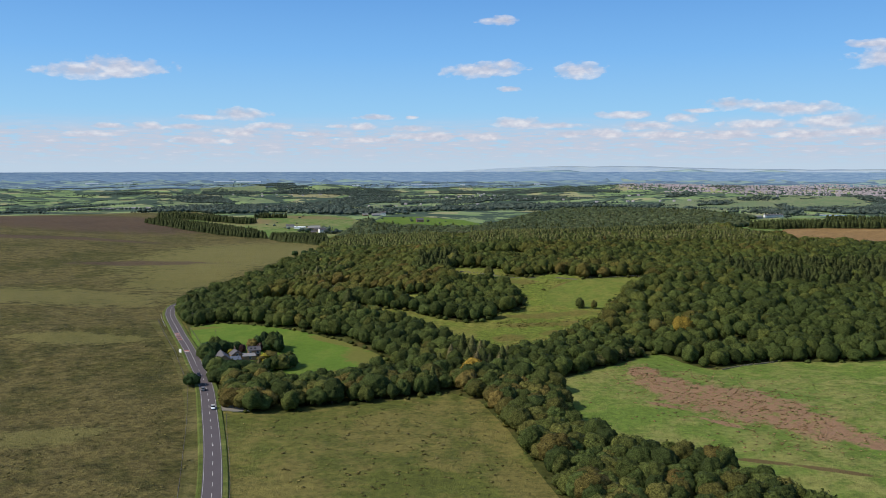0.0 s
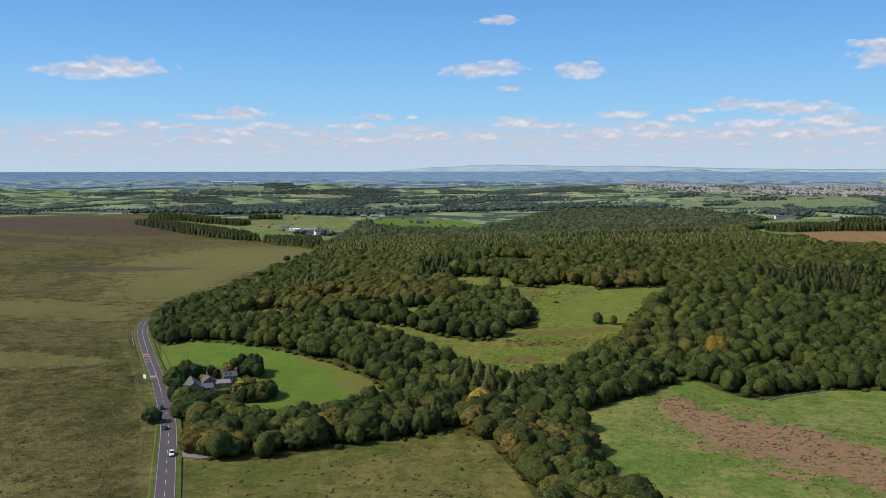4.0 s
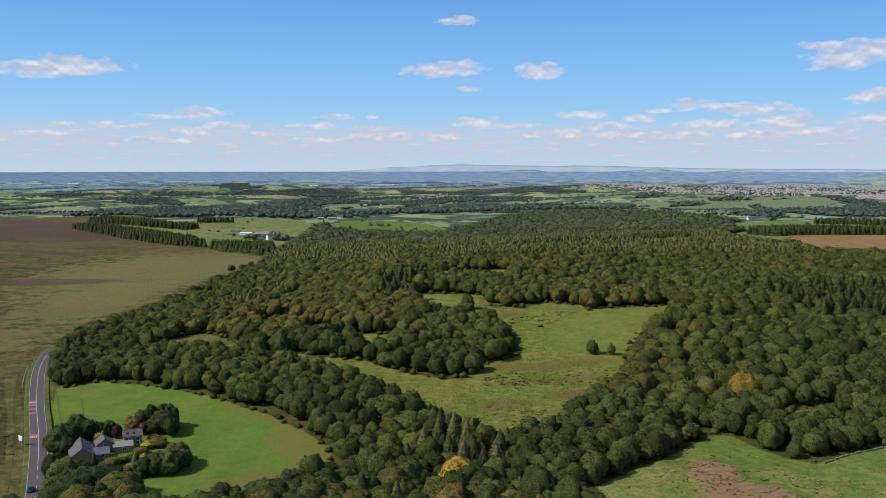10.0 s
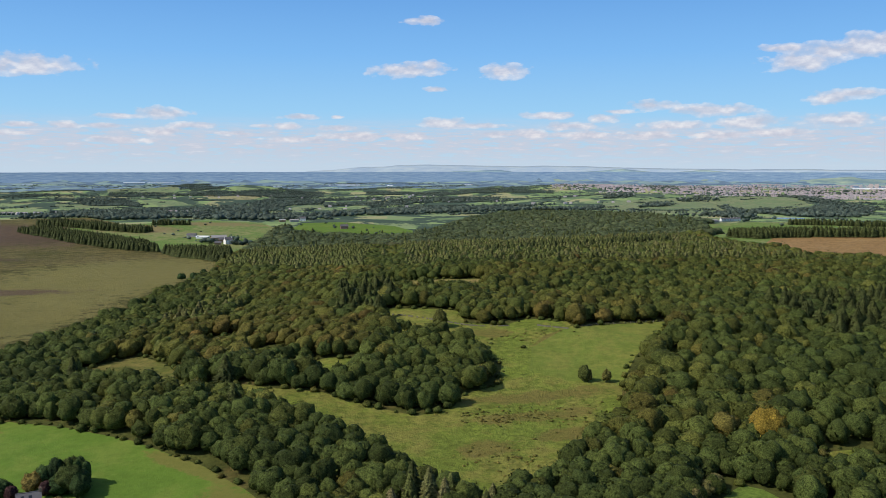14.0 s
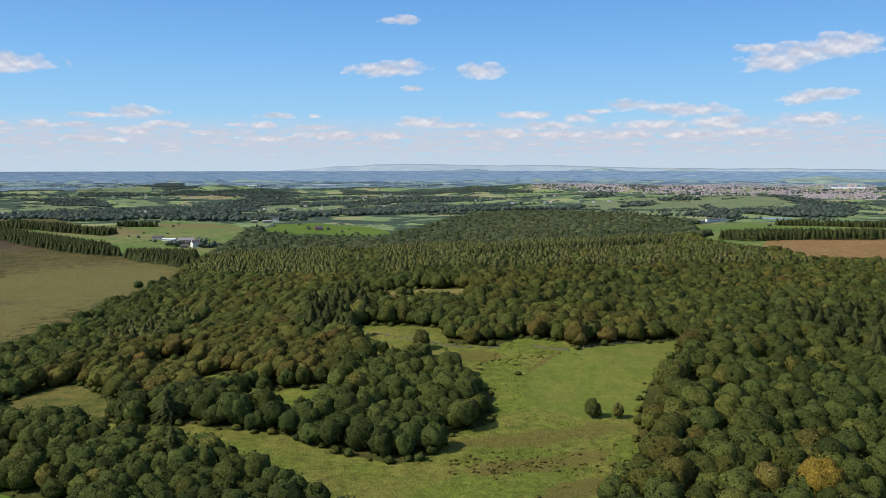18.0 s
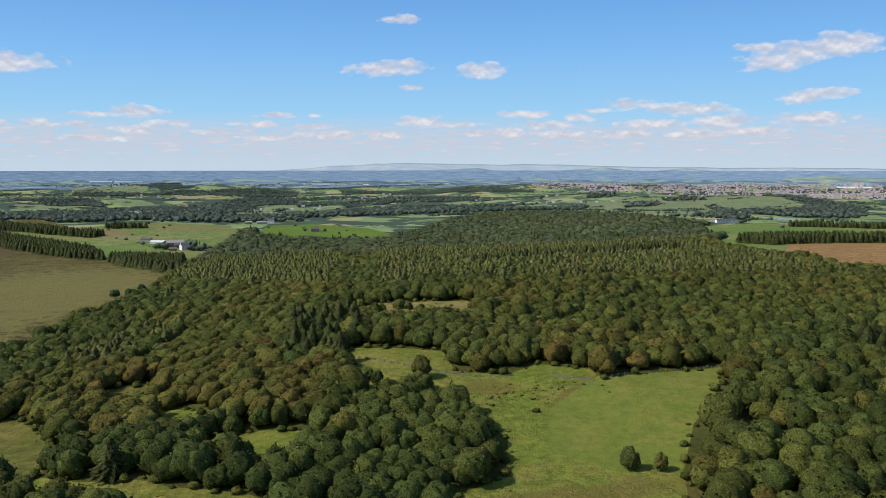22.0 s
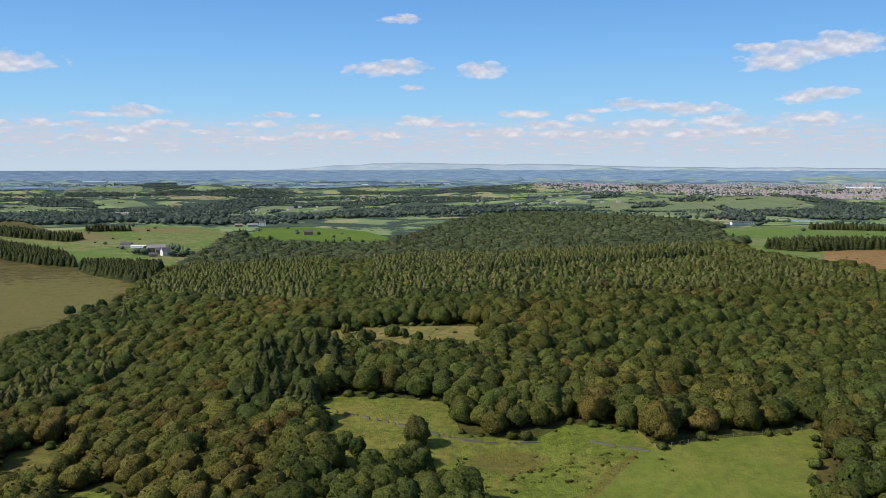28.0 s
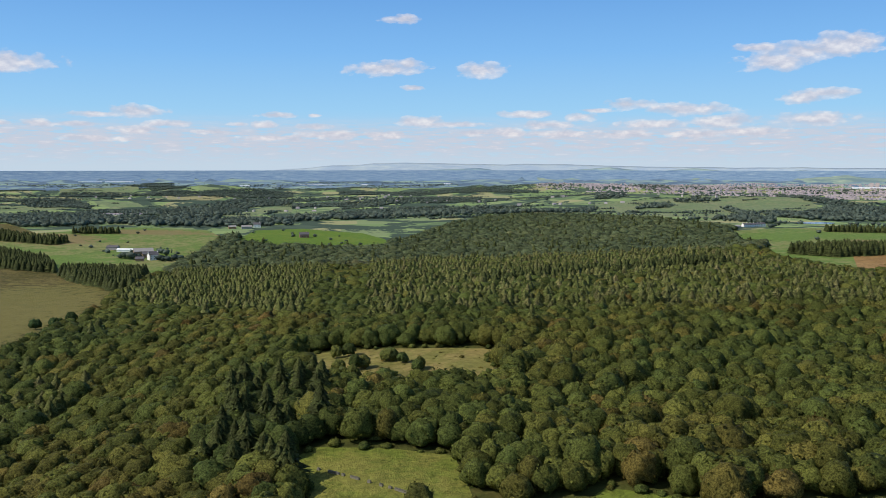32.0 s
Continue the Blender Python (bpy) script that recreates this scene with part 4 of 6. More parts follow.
NEAR_WOOD = [(-92, 338), (-37, 353), (0, 372), (12, 357), (22, 317), (29, 274), (36, 235), (60, 215), (106, 251), (59, 294), (48, 346), (64, 397), (80, 412), (70, 440), (40, 436), (15, 440), (-30, 424), (-60, 392), (-112, 402), (-105, 365)]
rng = np.random.default_rng(21)
mid_pool, far_pool, cone_pool, cone_far_pool, tiny_pool = Pool(), Pool(), Pool(), Pool(), Pool()
near_trees, near_cones = [], []
tx, ty = scatter(WOOD, 6.3, rng, OPEN_LAND, 2.6)
tz = land(tx, ty)
near_mask = inside(NEAR_WOOD, tx, ty)
for x, y, z, is_near in zip(tx, ty, tz, near_mask):
    far_tree = y > 880 or x > 330 or abs(x) > 0.58 * (y - 20)
    share, needle, mean, big, lean = wood_kind(x, y)
    if rng.random() > 1.05 / (big * big) or min(abs(x + 118 + (y - 390) * 0.44), 99) < 9 and y < 470 or (y > 1000 and share < 0.5 and rng.random() < 0.45):
        continue
    if rng.random() < share:
        s = rng.uniform(0.8, 1.2) * (1.1 if y > 800 else 1)
        if is_near:
            near_cones.append((x, y, z, s))
            continue
        tall = rng.uniform(0.75, 1.15) * (0.85 if needle > 0.4 else 1.05)
        tone = float(np.clip(rng.normal(needle, 0.1), 0, 1))
        (cone_far_pool if far_tree else cone_pool).add((CONES_FAR if far_tree else CONES_MID)[rng.integers(5)], x, y, z - 0.4, s, tall, rng.uniform(0, 6.28), tone)
    else:
        s = float(np.clip(rng.lognormal(0.0, 0.15), 0.68, 1.35)) * big * (1.22 if y > 1000 else 1)
        tall = (0.55 + 0.45 * s / big) * rng.uniform(0.78, 1.1) * (0.55 + 0.45 * big) * (0.85 if y > 1000 else 1)
        tone = mean + 0.13 * math.sin(x / 31 + 1.5 * math.sin(y / 47)) * math.sin(y / 39 + 0.8) + 0.09 * math.sin(x / 90 - y / 120)
        tone = float(np.clip(tone + (rng.normal(0.22, 0.1) if rng.random() < 0.09 else rng.normal(-0.03, 0.085)), 0, 0.92))
        if is_near and len(near_trees) < 290:
            near_trees.append((x, y, z, s, tall))
            continue
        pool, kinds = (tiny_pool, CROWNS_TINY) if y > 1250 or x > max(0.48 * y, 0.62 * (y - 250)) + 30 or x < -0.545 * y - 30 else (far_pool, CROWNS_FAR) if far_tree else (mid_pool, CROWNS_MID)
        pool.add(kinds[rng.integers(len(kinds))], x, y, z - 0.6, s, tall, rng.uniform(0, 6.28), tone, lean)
for poly in OPEN_LAND[:10]:                                  # bushes that close the edge of the wood
    for (x0, y0), (x1, y1) in zip(poly, poly[1:] + poly[:1]):
        n = int(math.dist((x0, y0), (x1, y1)) / 5.0)
        for j in range(n):
            u = (j + rng.uniform(0, 1)) / n
            x, y = x0 + (x1 - x0) * u + rng.uniform(-1.5, 1.5), y0 + (y1 - y0) * u + rng.uniform(-1.5, 1.5)
            if not inside(WOOD, x, y) or y > 860 or min(math.hypot(x - p[0], y - p[1]) for p in ROAD_LINE[::4]) < 9:
                continue
            s = rng.uniform(0.14, 0.46)
            far_pool.add(CROWNS_BUSH[rng.integers(6)], x, y, height_at(x, y) - 0.4, s, s * rng.uniform(0.5, 1.1), rng.uniform(0, 6.28), float(np.clip(rng.normal(0.33, 0.13), 0, 0.9)))
mid_pool.build("woodland", M_LEAF, "mixed broadleaf wood turning olive and rust", "woodland")
far_pool.build("woodland", M_LEAF, "far broadleaf wood in dull greens and browns", "woodland")
cone_pool.build("conifers", M_NEEDLE, "dark spruces standing among the broadleaf wood", "conifers")
cone_far_pool.build("conifers", M_NEEDLE, "far spruce and larch plantation", "conifers")


# ---------- single trees ----------
def part(name, bm, mat, parent, label="", smooth_faces=False):
    me = bpy.data.meshes.new(name)
    bm.to_mesh(me)
    bm.free()
    for mt in mat if isinstance(mat, (list, tuple)) else [mat]:
        me.materials.append(mt)
    if smooth_faces:
        me.polygons.foreach_set("use_smooth", np.ones(len(me.polygons), bool))
    ob = new(name, me)
    ob.parent = parent
    if label:
        ob["label"] = label
    return ob


def trunk_bm(tall, r, rng, limbs=4):
    """A tapered trunk with limbs forking up into the crown."""
    bm = bmesh.new()

    def limb(a, b, r0, r1, n=6):
        a, b = Vector(a), Vector(b)
        q = (b - a).to_track_quat("Z", "Y").to_matrix()
        rings = []
        for p, rr in ((a, r0), ((a + b) / 2 + Vector((rng.uniform(-.1, .1), rng.uniform(-.1, .1), 0)), (r0 + r1) / 2), (b, r1)):
            rings.append([bm.verts.new(p + q @ Vector((rr * math.cos(6.283 * i / n), rr * math.sin(6.283 * i / n), 0))) for i in range(n)])
        for lo, hi in zip(rings, rings[1:]):
            for i in range(n):
                bm.faces.new((lo[i], lo[(i + 1) % n], hi[(i + 1) % n], hi[i]))

    limb((0, 0, -0.6), (0, 0, tall * 0.45), r, r * 0.6)
    for i in range(limbs):
        a = i * 6.283 / limbs + rng.uniform(-.4, .4)
        limb((0, 0, tall * rng.uniform(0.28, 0.45)), (tall * 0.22 * math.cos(a), tall * 0.22 * math.sin(a), tall * rng.uniform(0.6, 0.75)), r * 0.45, r * 0.15, 5)
    return bm


def tree(name, crown, mat, tall, r, label, category, rng, group=""):
    root = new(name)
    part("trunk", trunk_bm(tall, r, rng, 3 if name == "conifer" else 4), M_BARK, root)
    v, f, soft = crown
    mesh_object("crown", v, f, mat, root, normals=soft)
    return tagged(root, label, category, group)


def stand(x, y, scale=1.0, tall=1.0, turn=0.0, sink=0.15):
    return Matrix.Translation((x, y, height_at(x, y) - sink)) @ Matrix.Rotation(turn, 4, "Z") @ Matrix.Diagonal((scale, scale, tall, 1))


trng = np.random.default_rng(5)
OAKS = []
for i in range(8):
    wide, label = [(4.5, "round green sycamore in full leaf"), (5.2, "broad dark green oak in full leaf"), (4.2, "olive-green ash with a ragged crown"), (4.6, "dense green beech touched with brown")][i % 4]
    OAKS.append(tree("broadleaf_tree", broadleaf_crown(trng, wide * 1.1, 9.3, 340, 300, 0.28, int(trng.integers(7, 12))), M_LEAF_OB, 10, 0.32, label, "tree", trng, "trees of the near wood"))
FIRS = [tree("conifer", conifer_crown(trng, 3.2, 13, 13, 18, 0.26), M_NEEDLE_OB, 13, 0.22, "grey-green spruce with drooping boughs", "conifer", trng, "conifers of the near wood") for _ in range(3)]


def plant(kinds, k, x, y, scale=1.0, tall=1.0, label="", category="", group="", crown_mat=None):
    """Sets one tree, using up the first of its kind before copying it."""
    src = kinds[k % len(kinds)]
    m = stand(x, y, scale, tall, float(trng.uniform(0, 6.28)))
    if src.get("set"):
        ob = copy_thing(src, m)
        del ob["set"]
    else:
        ob = src
        ob.matrix_basis = m
        ob["set"] = 1
    if label:
        ob["label"] = label
    if category:
        ob["category"] = category
    if group:
        ob["group"] = group
    if crown_mat:
        for c in ob.children:
            if c.name.startswith("crown"):
                c.data = c.data.copy()
                c.data.materials[0] = crown_mat
    return ob


for i, (x, y, z, s, tall) in enumerate(near_trees):
    plant(OAKS, i, x, y, s, tall)
for i, (x, y, z, s) in enumerate(near_cones):
    plant(FIRS, i, x, y, s, s * float(trng.uniform(0.7, 1.0)))

M_GOLD = foliage("yellowing leaves", [(0.0, (0.27, 0.2, 0.035)), (1.0, (0.36, 0.24, 0.04))], "object")
M_GOLDEN = foliage("golden conifer leaves", [(0.0, (0.26, 0.24, 0.03)), (1.0, (0.36, 0.3, 0.04))], "object")
M_WILLOW = foliage("pale willow leaves", [(0.0, (0.135, 0.135, 0.045)), (1.0, (0.18, 0.16, 0.06))], "object")
M_PURPLE = foliage("purple-brown leaves", [(0.0, (0.05, 0.026, 0.026)), (1.0, (0.075, 0.04, 0.034))], "object")
M_DARKLEAF = foliage("dark evergreen leaves", [(0.0, (0.032, 0.056, 0.02)), (1.0, (0.05, 0.082, 0.024))], "object")
# the tree over the road and the two that have turned
plant(OAKS, 1, -115.5, 377, 0.85, 0.8, "dark round hawthorn leaning over the roadside", "tree", "roadside trees", M_DARKLEAF)
plant(OAKS, 0, 9, 398, 1.0, 1.2, "tree turned orange and gold among green ones", "tree", "autumn trees", M_GOLD)
plant(OAKS, 3, 125, 477, 1.5, 1.45, "spreading tree turned yellow-brown at the wood edge", "tree", "autumn trees", M_GOLD)
for i, (x, y, s) in enumerate(((60, 411, 0.62), (65, 416, 0.75), (71, 420, 0.8), (77, 425, 0.72), (83, 429, 0.7), (90, 438, 0.55), (95, 445, 0.5))):
    plant(OAKS, i + 2, x, y, s, s * 0.95, "pale olive willow at the edge of the rushy field", "tree", "willows", M_WILLOW)
# trees that stand alone in the meadow
for x, y, s, h in ((76.6, 542, 0.52, 0.92), (85.5, 540.6, 0.5, 0.76), (78.4, 541.2, 0.36, 0.6), (22, 596, 0.85, 1.1), (22, 618, 0.9, 1.0), (20, 606, 0.8, 1.0), (2, 622, 0.8, 0.6), (9, 609, 0.75, 0.55), (6, 616, 0.6, 0.6)):
    plant(OAKS, int(x) % 8, x, y, s, h, "small green tree standing alone in the meadow", "tree", "meadow trees")
SHRUBS = [tree("shrub", broadleaf_crown(trng, 1.9, 2.8, 150, 130, 0.15, 7), M_LEAF_OB, 3.0, 0.08, "low round green shrub in rough grass", "shrub", trng, "shrubs") for _ in range(3)]
for i, (x, y, s, h) in enumerate(((58, 584, 0.8, 0.5), (13, 667, 1.1, 0.9), (-6, 648, 0.7, 0.6), (50, 600, 0.6, 0.4), (44, 590, 0.5, 0.35), (47, 768, 0.8, 0.7), (39, 741, 1.0, 1.0), (20, 747, 0.9, 0.8))):
    plant(SHRUBS, i, x, y, s, h)
for i, (x, y, s, h) in enumerate(((134, 463, 1.6, 1.5), (139, 468, 1.2, 1.3), (144, 464, 1.9, 1.9), (149, 460, 2.1, 2.4), (153, 466, 1.5, 1.4), (146, 456, 1.7, 1.6), (157, 463, 1.8, 2.0), (142, 460, 0.9, 0.9))):
    plant(SHRUBS, i, x, y, s, h, "overgrown shrub in the walled yard", "shrub", "yard shrubs")
for i, (x, y, s, h) in enumerate(((19, 771, 0.6, 0.62), (24, 766, 0.5, 0.55), (29, 752, 0.6, 0.55), (30, 755, 0.45, 0.5), (26, 721, 0.75, 0.7), (9, 762, 0.8, 0.75), (6, 759, 0.6, 0.7), (3, 788, 0.55, 0.6), (17, 742, 0.55, 0.45), (0, 757, 0.6, 0.6), (-2, 786, 0.6, 0.7))):
    plant(OAKS, i, x, y, s, h, "young tree standing in the dry grass glade", "tree", "glade trees")
for i, (x, y, s) in enumerate(((-185, 962, 0.85), (-176, 967, 0.8), (-169, 977, 0.85), (-173, 968, 0.6))):
    plant(OAKS, i + 1, x, y, s, 0.85, "windblown tree at the edge of the moor", "tree", "moor edge trees", M_DARKLEAF)
# round the house
GARDEN = ((-127, 435, 0.7, 0.85), (-123.5, 433.5, 0.6, 0.7), (-128.5, 443, 0.7, 0.85), (-125.5, 449, 0.75, 0.85), (-121.5, 448.5, 0.75, 0.9), (-118.5, 449, 0.65, 0.8), (-128, 453, 0.65, 0.7), (-124, 440, 0.7, 0.8), (-115.4, 450.5, 0.5, 0.6),
          (-107.5, 454, 0.6, 0.75), (-105, 456, 0.65, 0.85), (-102, 457, 0.5, 0.9), (-98, 459.5, 0.6, 1.1), (-95, 458, 0.65, 1.15), (-92.6, 450, 0.65, 0.7), (-96.5, 453, 0.7, 0.85), (-99.5, 453, 0.55, 0.6), (-94.5, 454.5, 0.7, 0.8),
          (-112, 405, 1.15, 0.95), (-116, 408, 0.8, 0.85), (-108.5, 408, 0.8, 0.8), (-108, 391, 1.1, 0.95), (-101.5, 388, 1.2, 1.0), (-97, 393, 1.15, 0.95), (-91.5, 392, 1.1, 0.9), (-104, 397, 1.1, 0.95))
for i, (x, y, s, h) in enumerate(GARDEN):
    plant(OAKS, i, x, y, s * 1.18, h * 1.08, "dark green garden tree sheltering the house", "tree", "garden trees", M_DARKLEAF if i % 3 else None)
for x, y in ((-111.5, 448.5), (-102.5, 451)):
    plant(OAKS, 2, x, y, 0.5, 0.6, "purple-leaved garden tree behind the house", "tree", "garden trees", M_PURPLE)
HEDGE = ((-97, 407.5, 0.5, 0.45), (-94.5, 409, 0.55, 0.5), (-91.5, 410, 0.6, 0.6), (-88.8, 411, 0.65, 0.65), (-86, 412, 0.65, 0.7), (-83, 413, 0.65, 0.75), (-80.5, 414.5, 0.65, 0.75), (-79, 418, 0.6, 0.7), (-81, 422, 0.55, 0.65), (-83, 426, 0.5, 0.55), (-86.5, 430.5, 0.5, 0.5))
for i, (x, y, s, h) in enumerate(HEDGE):
    plant(OAKS, i + 3, x, y, s * 1.2, h * 1.15, "dense dark green hedge bush beside the lawn", "bush", "garden hedge", None if i % 3 else M_DARKLEAF)
for i, (x, y, s, h) in enumerate(((-105.9, 420, 1.2, 0.9), (-103.5, 422.3, 1.2, 0.9), (-101, 424.6, 1.2, 0.9), (-99, 428, 1.2, 1.0), (-97.5, 431.4, 1.1, 0.9), (-106, 416.5, 1.0, 0.7), (-108.6, 416.4, 1.2, 0.9), (-94.3, 439, 1.5, 1.0), (-97, 444, 1.6, 1.2))):
    plant(SHRUBS, i, x, y, s * 1.25, h * 1.3, "low round garden shrub beside the house", "shrub", "garden shrubs")
for x, y, s, h in ((-96.9, 437.8, 1.3, 1.1), (-93.8, 423.6, 0.8, 1.4), (-116.9, 445.8, 0.9, 1.3)):
    plant(SHRUBS, 1, x, y, s, h, "golden-leaved garden shrub beside the lawn", "shrub", "golden shrubs", M_GOLDEN)
for x, y in ((-109.7, 422.3), (-96.4, 422.8)):
    plant(FIRS, 1, x, y, 0.45, 0.42, "clipped conical conifer beside the house", "conifer", "clipped conifers")
for src in (*OAKS, *FIRS, *SHRUBS):
    if src.get("set"):
        del src["set"]


# ---------- buildings ----------
M_STONE = plain("brown sandstone", (0.3, 0.19, 0.11), 0.9, 0, 0.35, 1.6)
M_SLATE = plain("grey-violet slate", (0.105, 0.095, 0.1), 0.75, 0, 0.25, 1.2)
M_SLAB = plain("pale stone slates", (0.22, 0.21, 0.21), 0.85, 0, 0.25, 1.5)
M_RENDER = plain("white render", (0.78, 0.76, 0.72), 0.85, 0, 0.1, 0.8)
M_SHEET = plain("grey roofing sheet", (0.3, 0.28, 0.265), 0.6, 0, 0.15, 0.5)
M_WHITE = plain("white paint", (0.8, 0.8, 0.78), 0.6, 0, 0.08, 2)
M_TIMBER = plain("weathered timber", (0.16, 0.125, 0.09), 0.9, 0, 0.3, 5)
M_BRICK = plain("red-brown brick", (0.3, 0.16, 0.12), 0.9, 0, 0.25, 1)
M_GLASS = bpy.data.materials.new("dark window glass")
M_GLASS.use_nodes = True
M_GLASS.node_tree.nodes["Principled BSDF"].inputs["Base Color"].default_value = (0.02, 0.025, 0.03, 1)
M_GLASS.node_tree.nodes["Principled BSDF"].inputs["Roughness"].default_value = 0.08
M_RUBBER = plain("black rubber", (0.025, 0.025, 0.026), 0.8, 0, 0.2, 9)


def box_bm(sx, sy, sz, at=(0, 0, 0), bevel=0.0, bm=None):
    """A box standing on at, with its edges eased."""
    own = bmesh.new()
    bmesh.ops.create_cube(own, size=1)
    bmesh.ops.transform(own, matrix=Matrix.Translation((at[0], at[1], at[2] + sz / 2)) @ Matrix.Diagonal((sx, sy, sz, 1)), verts=own.verts)
    if bevel:
        bmesh.ops.bevel(own, geom=list(own.edges), offset=bevel, segments=1, affect="EDGES")
    if bm is None:
        return own
    me = bpy.data.meshes.new("join")
    own.to_mesh(me)
    own.free()
    bm.from_mesh(me)
    bpy.data.meshes.remove(me)
    return bm


def gable_walls_bm(length, width, eaves, rise):
    """Walls with gable ends, ridge along x."""
    bm = bmesh.new()
    l, w = length / 2, width / 2
    prof = [(-w, -1.0), (w, -1.0), (w, eaves), (0, eaves + rise), (-w, eaves)]
    a = [bm.verts.new((-l, y, z)) for y, z in prof]
    b = [bm.verts.new((l, y, z)) for y, z in prof]
    bm.faces.new(a[::-1])
    bm.faces.new(b)
    for i in range(5):
        bm.faces.new((a[i], a[(i + 1) % 5], b[(i + 1) % 5], b[i]))
    return bm


def slope_bm(length, width, eaves, rise, side, over=0.35, thick=0.18):
    """One slope of a gable roof, a slab with overhang."""
    bm = bmesh.new()
    l, w = length / 2 + over, width / 2
    k = rise / w
    y0, z0, y1, z1 = 0, eaves + rise + 0.06, side * (w + over), eaves - k * over + 0.06
    v = [bm.verts.new(p) for p in ((-l, y0, z0), (l, y0, z0), (l, y1, z1), (-l, y1, z1), (-l, y0, z0 + thick), (l, y0, z0 + thick), (l, y1, z1 + thick), (-l, y1, z1 + thick))]
    for q in ((0, 1, 2, 3), (4, 7, 6, 5), (0, 4, 5, 1), (1, 5, 6, 2), (2, 6, 7, 3), (3, 7, 4, 0)):
        bm.faces.new([v[i] for i in q])
    bmesh.ops.recalc_face_normals(bm, faces=bm.faces)
    return bm


def window_part(root, x, y, z, turn, w=1.0, h=1.1, frame_mat=None):
    """A window on the face whose outside lies along -y after the turn."""
    fr = bmesh.new()
    for sx, sz, ax, az in ((w + 0.16, 0.09, 0, -0.09), (w + 0.16, 0.09, 0, h), (0.09, h, -w / 2 - 0.04, 0), (0.09, h, w / 2 + 0.04, 0), (0.05, h, 0, 0)):
        box_bm(sx, 0.12, sz, (ax, 0, az), 0, fr)
    ob = part("window", fr, frame_mat or M_WHITE, root)
    ob.matrix_basis = Matrix.Translation((x, y, z)) @ Matrix.Rotation(turn, 4, "Z")
    part("pane", box_bm(w, 0.04, h, (0, -0.015, 0)), M_GLASS, ob)
    part("sill", box_bm(w + 0.3, 0.22, 0.08, (0, -0.05, -0.17)), M_SLAB, ob)
    return ob


def house(name, x, y, turn, length, width, eaves, rise, wall_mat, roof_mat, label, category="house", windows=(), chimneys=(), door=None, lights=(), base=None, scale=1.0):
    root = new(name)
    root.matrix_basis = Matrix.Translation((x, y, height_at(x, y) if base is None else base)) @ Matrix.Rotation(radians(turn), 4, "Z") @ Matrix.Diagonal((scale, scale, scale, 1))
    part("wall", gable_walls_bm(length, width, eaves, rise), wall_mat, root)
    slopes = [part("roof_slope", slope_bm(length, width, eaves, rise, s), roof_mat, root) for s in (-1, 1)]
    part("ridge_tiles", box_bm(length + 0.6, 0.3, 0.12, (0, 0, eaves + rise + 0.2), 0.03), roof_mat, root)
    for wx, side, wz in windows:
        if side in (-1, 1):
            window_part(root, wx, side * (width / 2 + 0.03), wz, 0 if side < 0 else math.pi)
        else:
            window_part(root, (length / 2 + 0.03) * (1 if side > 0 else -1), wx, wz, math.pi / 2 if side > 0 else -math.pi / 2)
    if door is not None:
        dx, side = door
        d = part("door", box_bm(0.95, 0.1, 2.05, (dx, side * (width / 2 + 0.03), 0), 0.02), M_TIMBER, root, "brown boarded door")
        part("door_handle", box_bm(0.12, 0.08, 0.04, (dx + 0.35, side * (width / 2 + 0.1), 1.0)), M_SHEET, d)
    for cx in chimneys:
        c = part("chimney", box_bm(0.8, 0.7, 1.7, (cx, 0, eaves + rise - 0.5), 0.04), wall_mat, root)
        for px in (-0.2, 0.2):
            part("chimney_pot", box_bm(0.22, 0.22, 0.4, (cx + px, 0, eaves + rise + 1.2), 0.05), M_BRICK, c)
    k = rise / (width / 2)
    for lx, side, u in lights:
        part("skylight", box_bm(0.8, 0.9, 0.08), M_GLASS, root).matrix_basis = Matrix.Translation((lx, side * u, eaves + rise - k * u + 0.24)) @ Matrix.Rotation(-side * math.atan(k), 4, "X")
    return tagged(root, label, category)


house("barn", -116.6, 429.5, -66, 13.0, 7.4, 2.3, 2.7, M_STONE, M_SLATE, "stone barn with a steep grey slate roof", "barn", windows=((-3, -1, 1.2), (3, 1, 1.2)), door=(1.0, -1), lights=((-3, 1, 2.0), (3, 1, 2.0)))
house("farmhouse", -111.6, 436.4, -62, 5.6, 5.4, 2.9, 1.8, M_STONE, M_SLATE, "brown stone farmhouse with a slate roof and gable window", "house", windows=((0, 2, 2.2), (-1.4, 2, 0.6), (1.2, 1, 1.4)), chimneys=(-2.6,), door=(1.2, 1))
house("stone_house", -103.6, 441.6, 22, 6.0, 4.2, 3.6, 1.5, M_STONE, M_SLATE, "stone house wing with skylights in its slate roof", "house", windows=((-2, -1, 2.0), (1.6, -1, 2.0), (1.6, -1, 0.5), (0, 2, 1.8)), lights=((-1.6, -1, 1.3), (0.4, -1, 1.3)), chimneys=(3.0,))


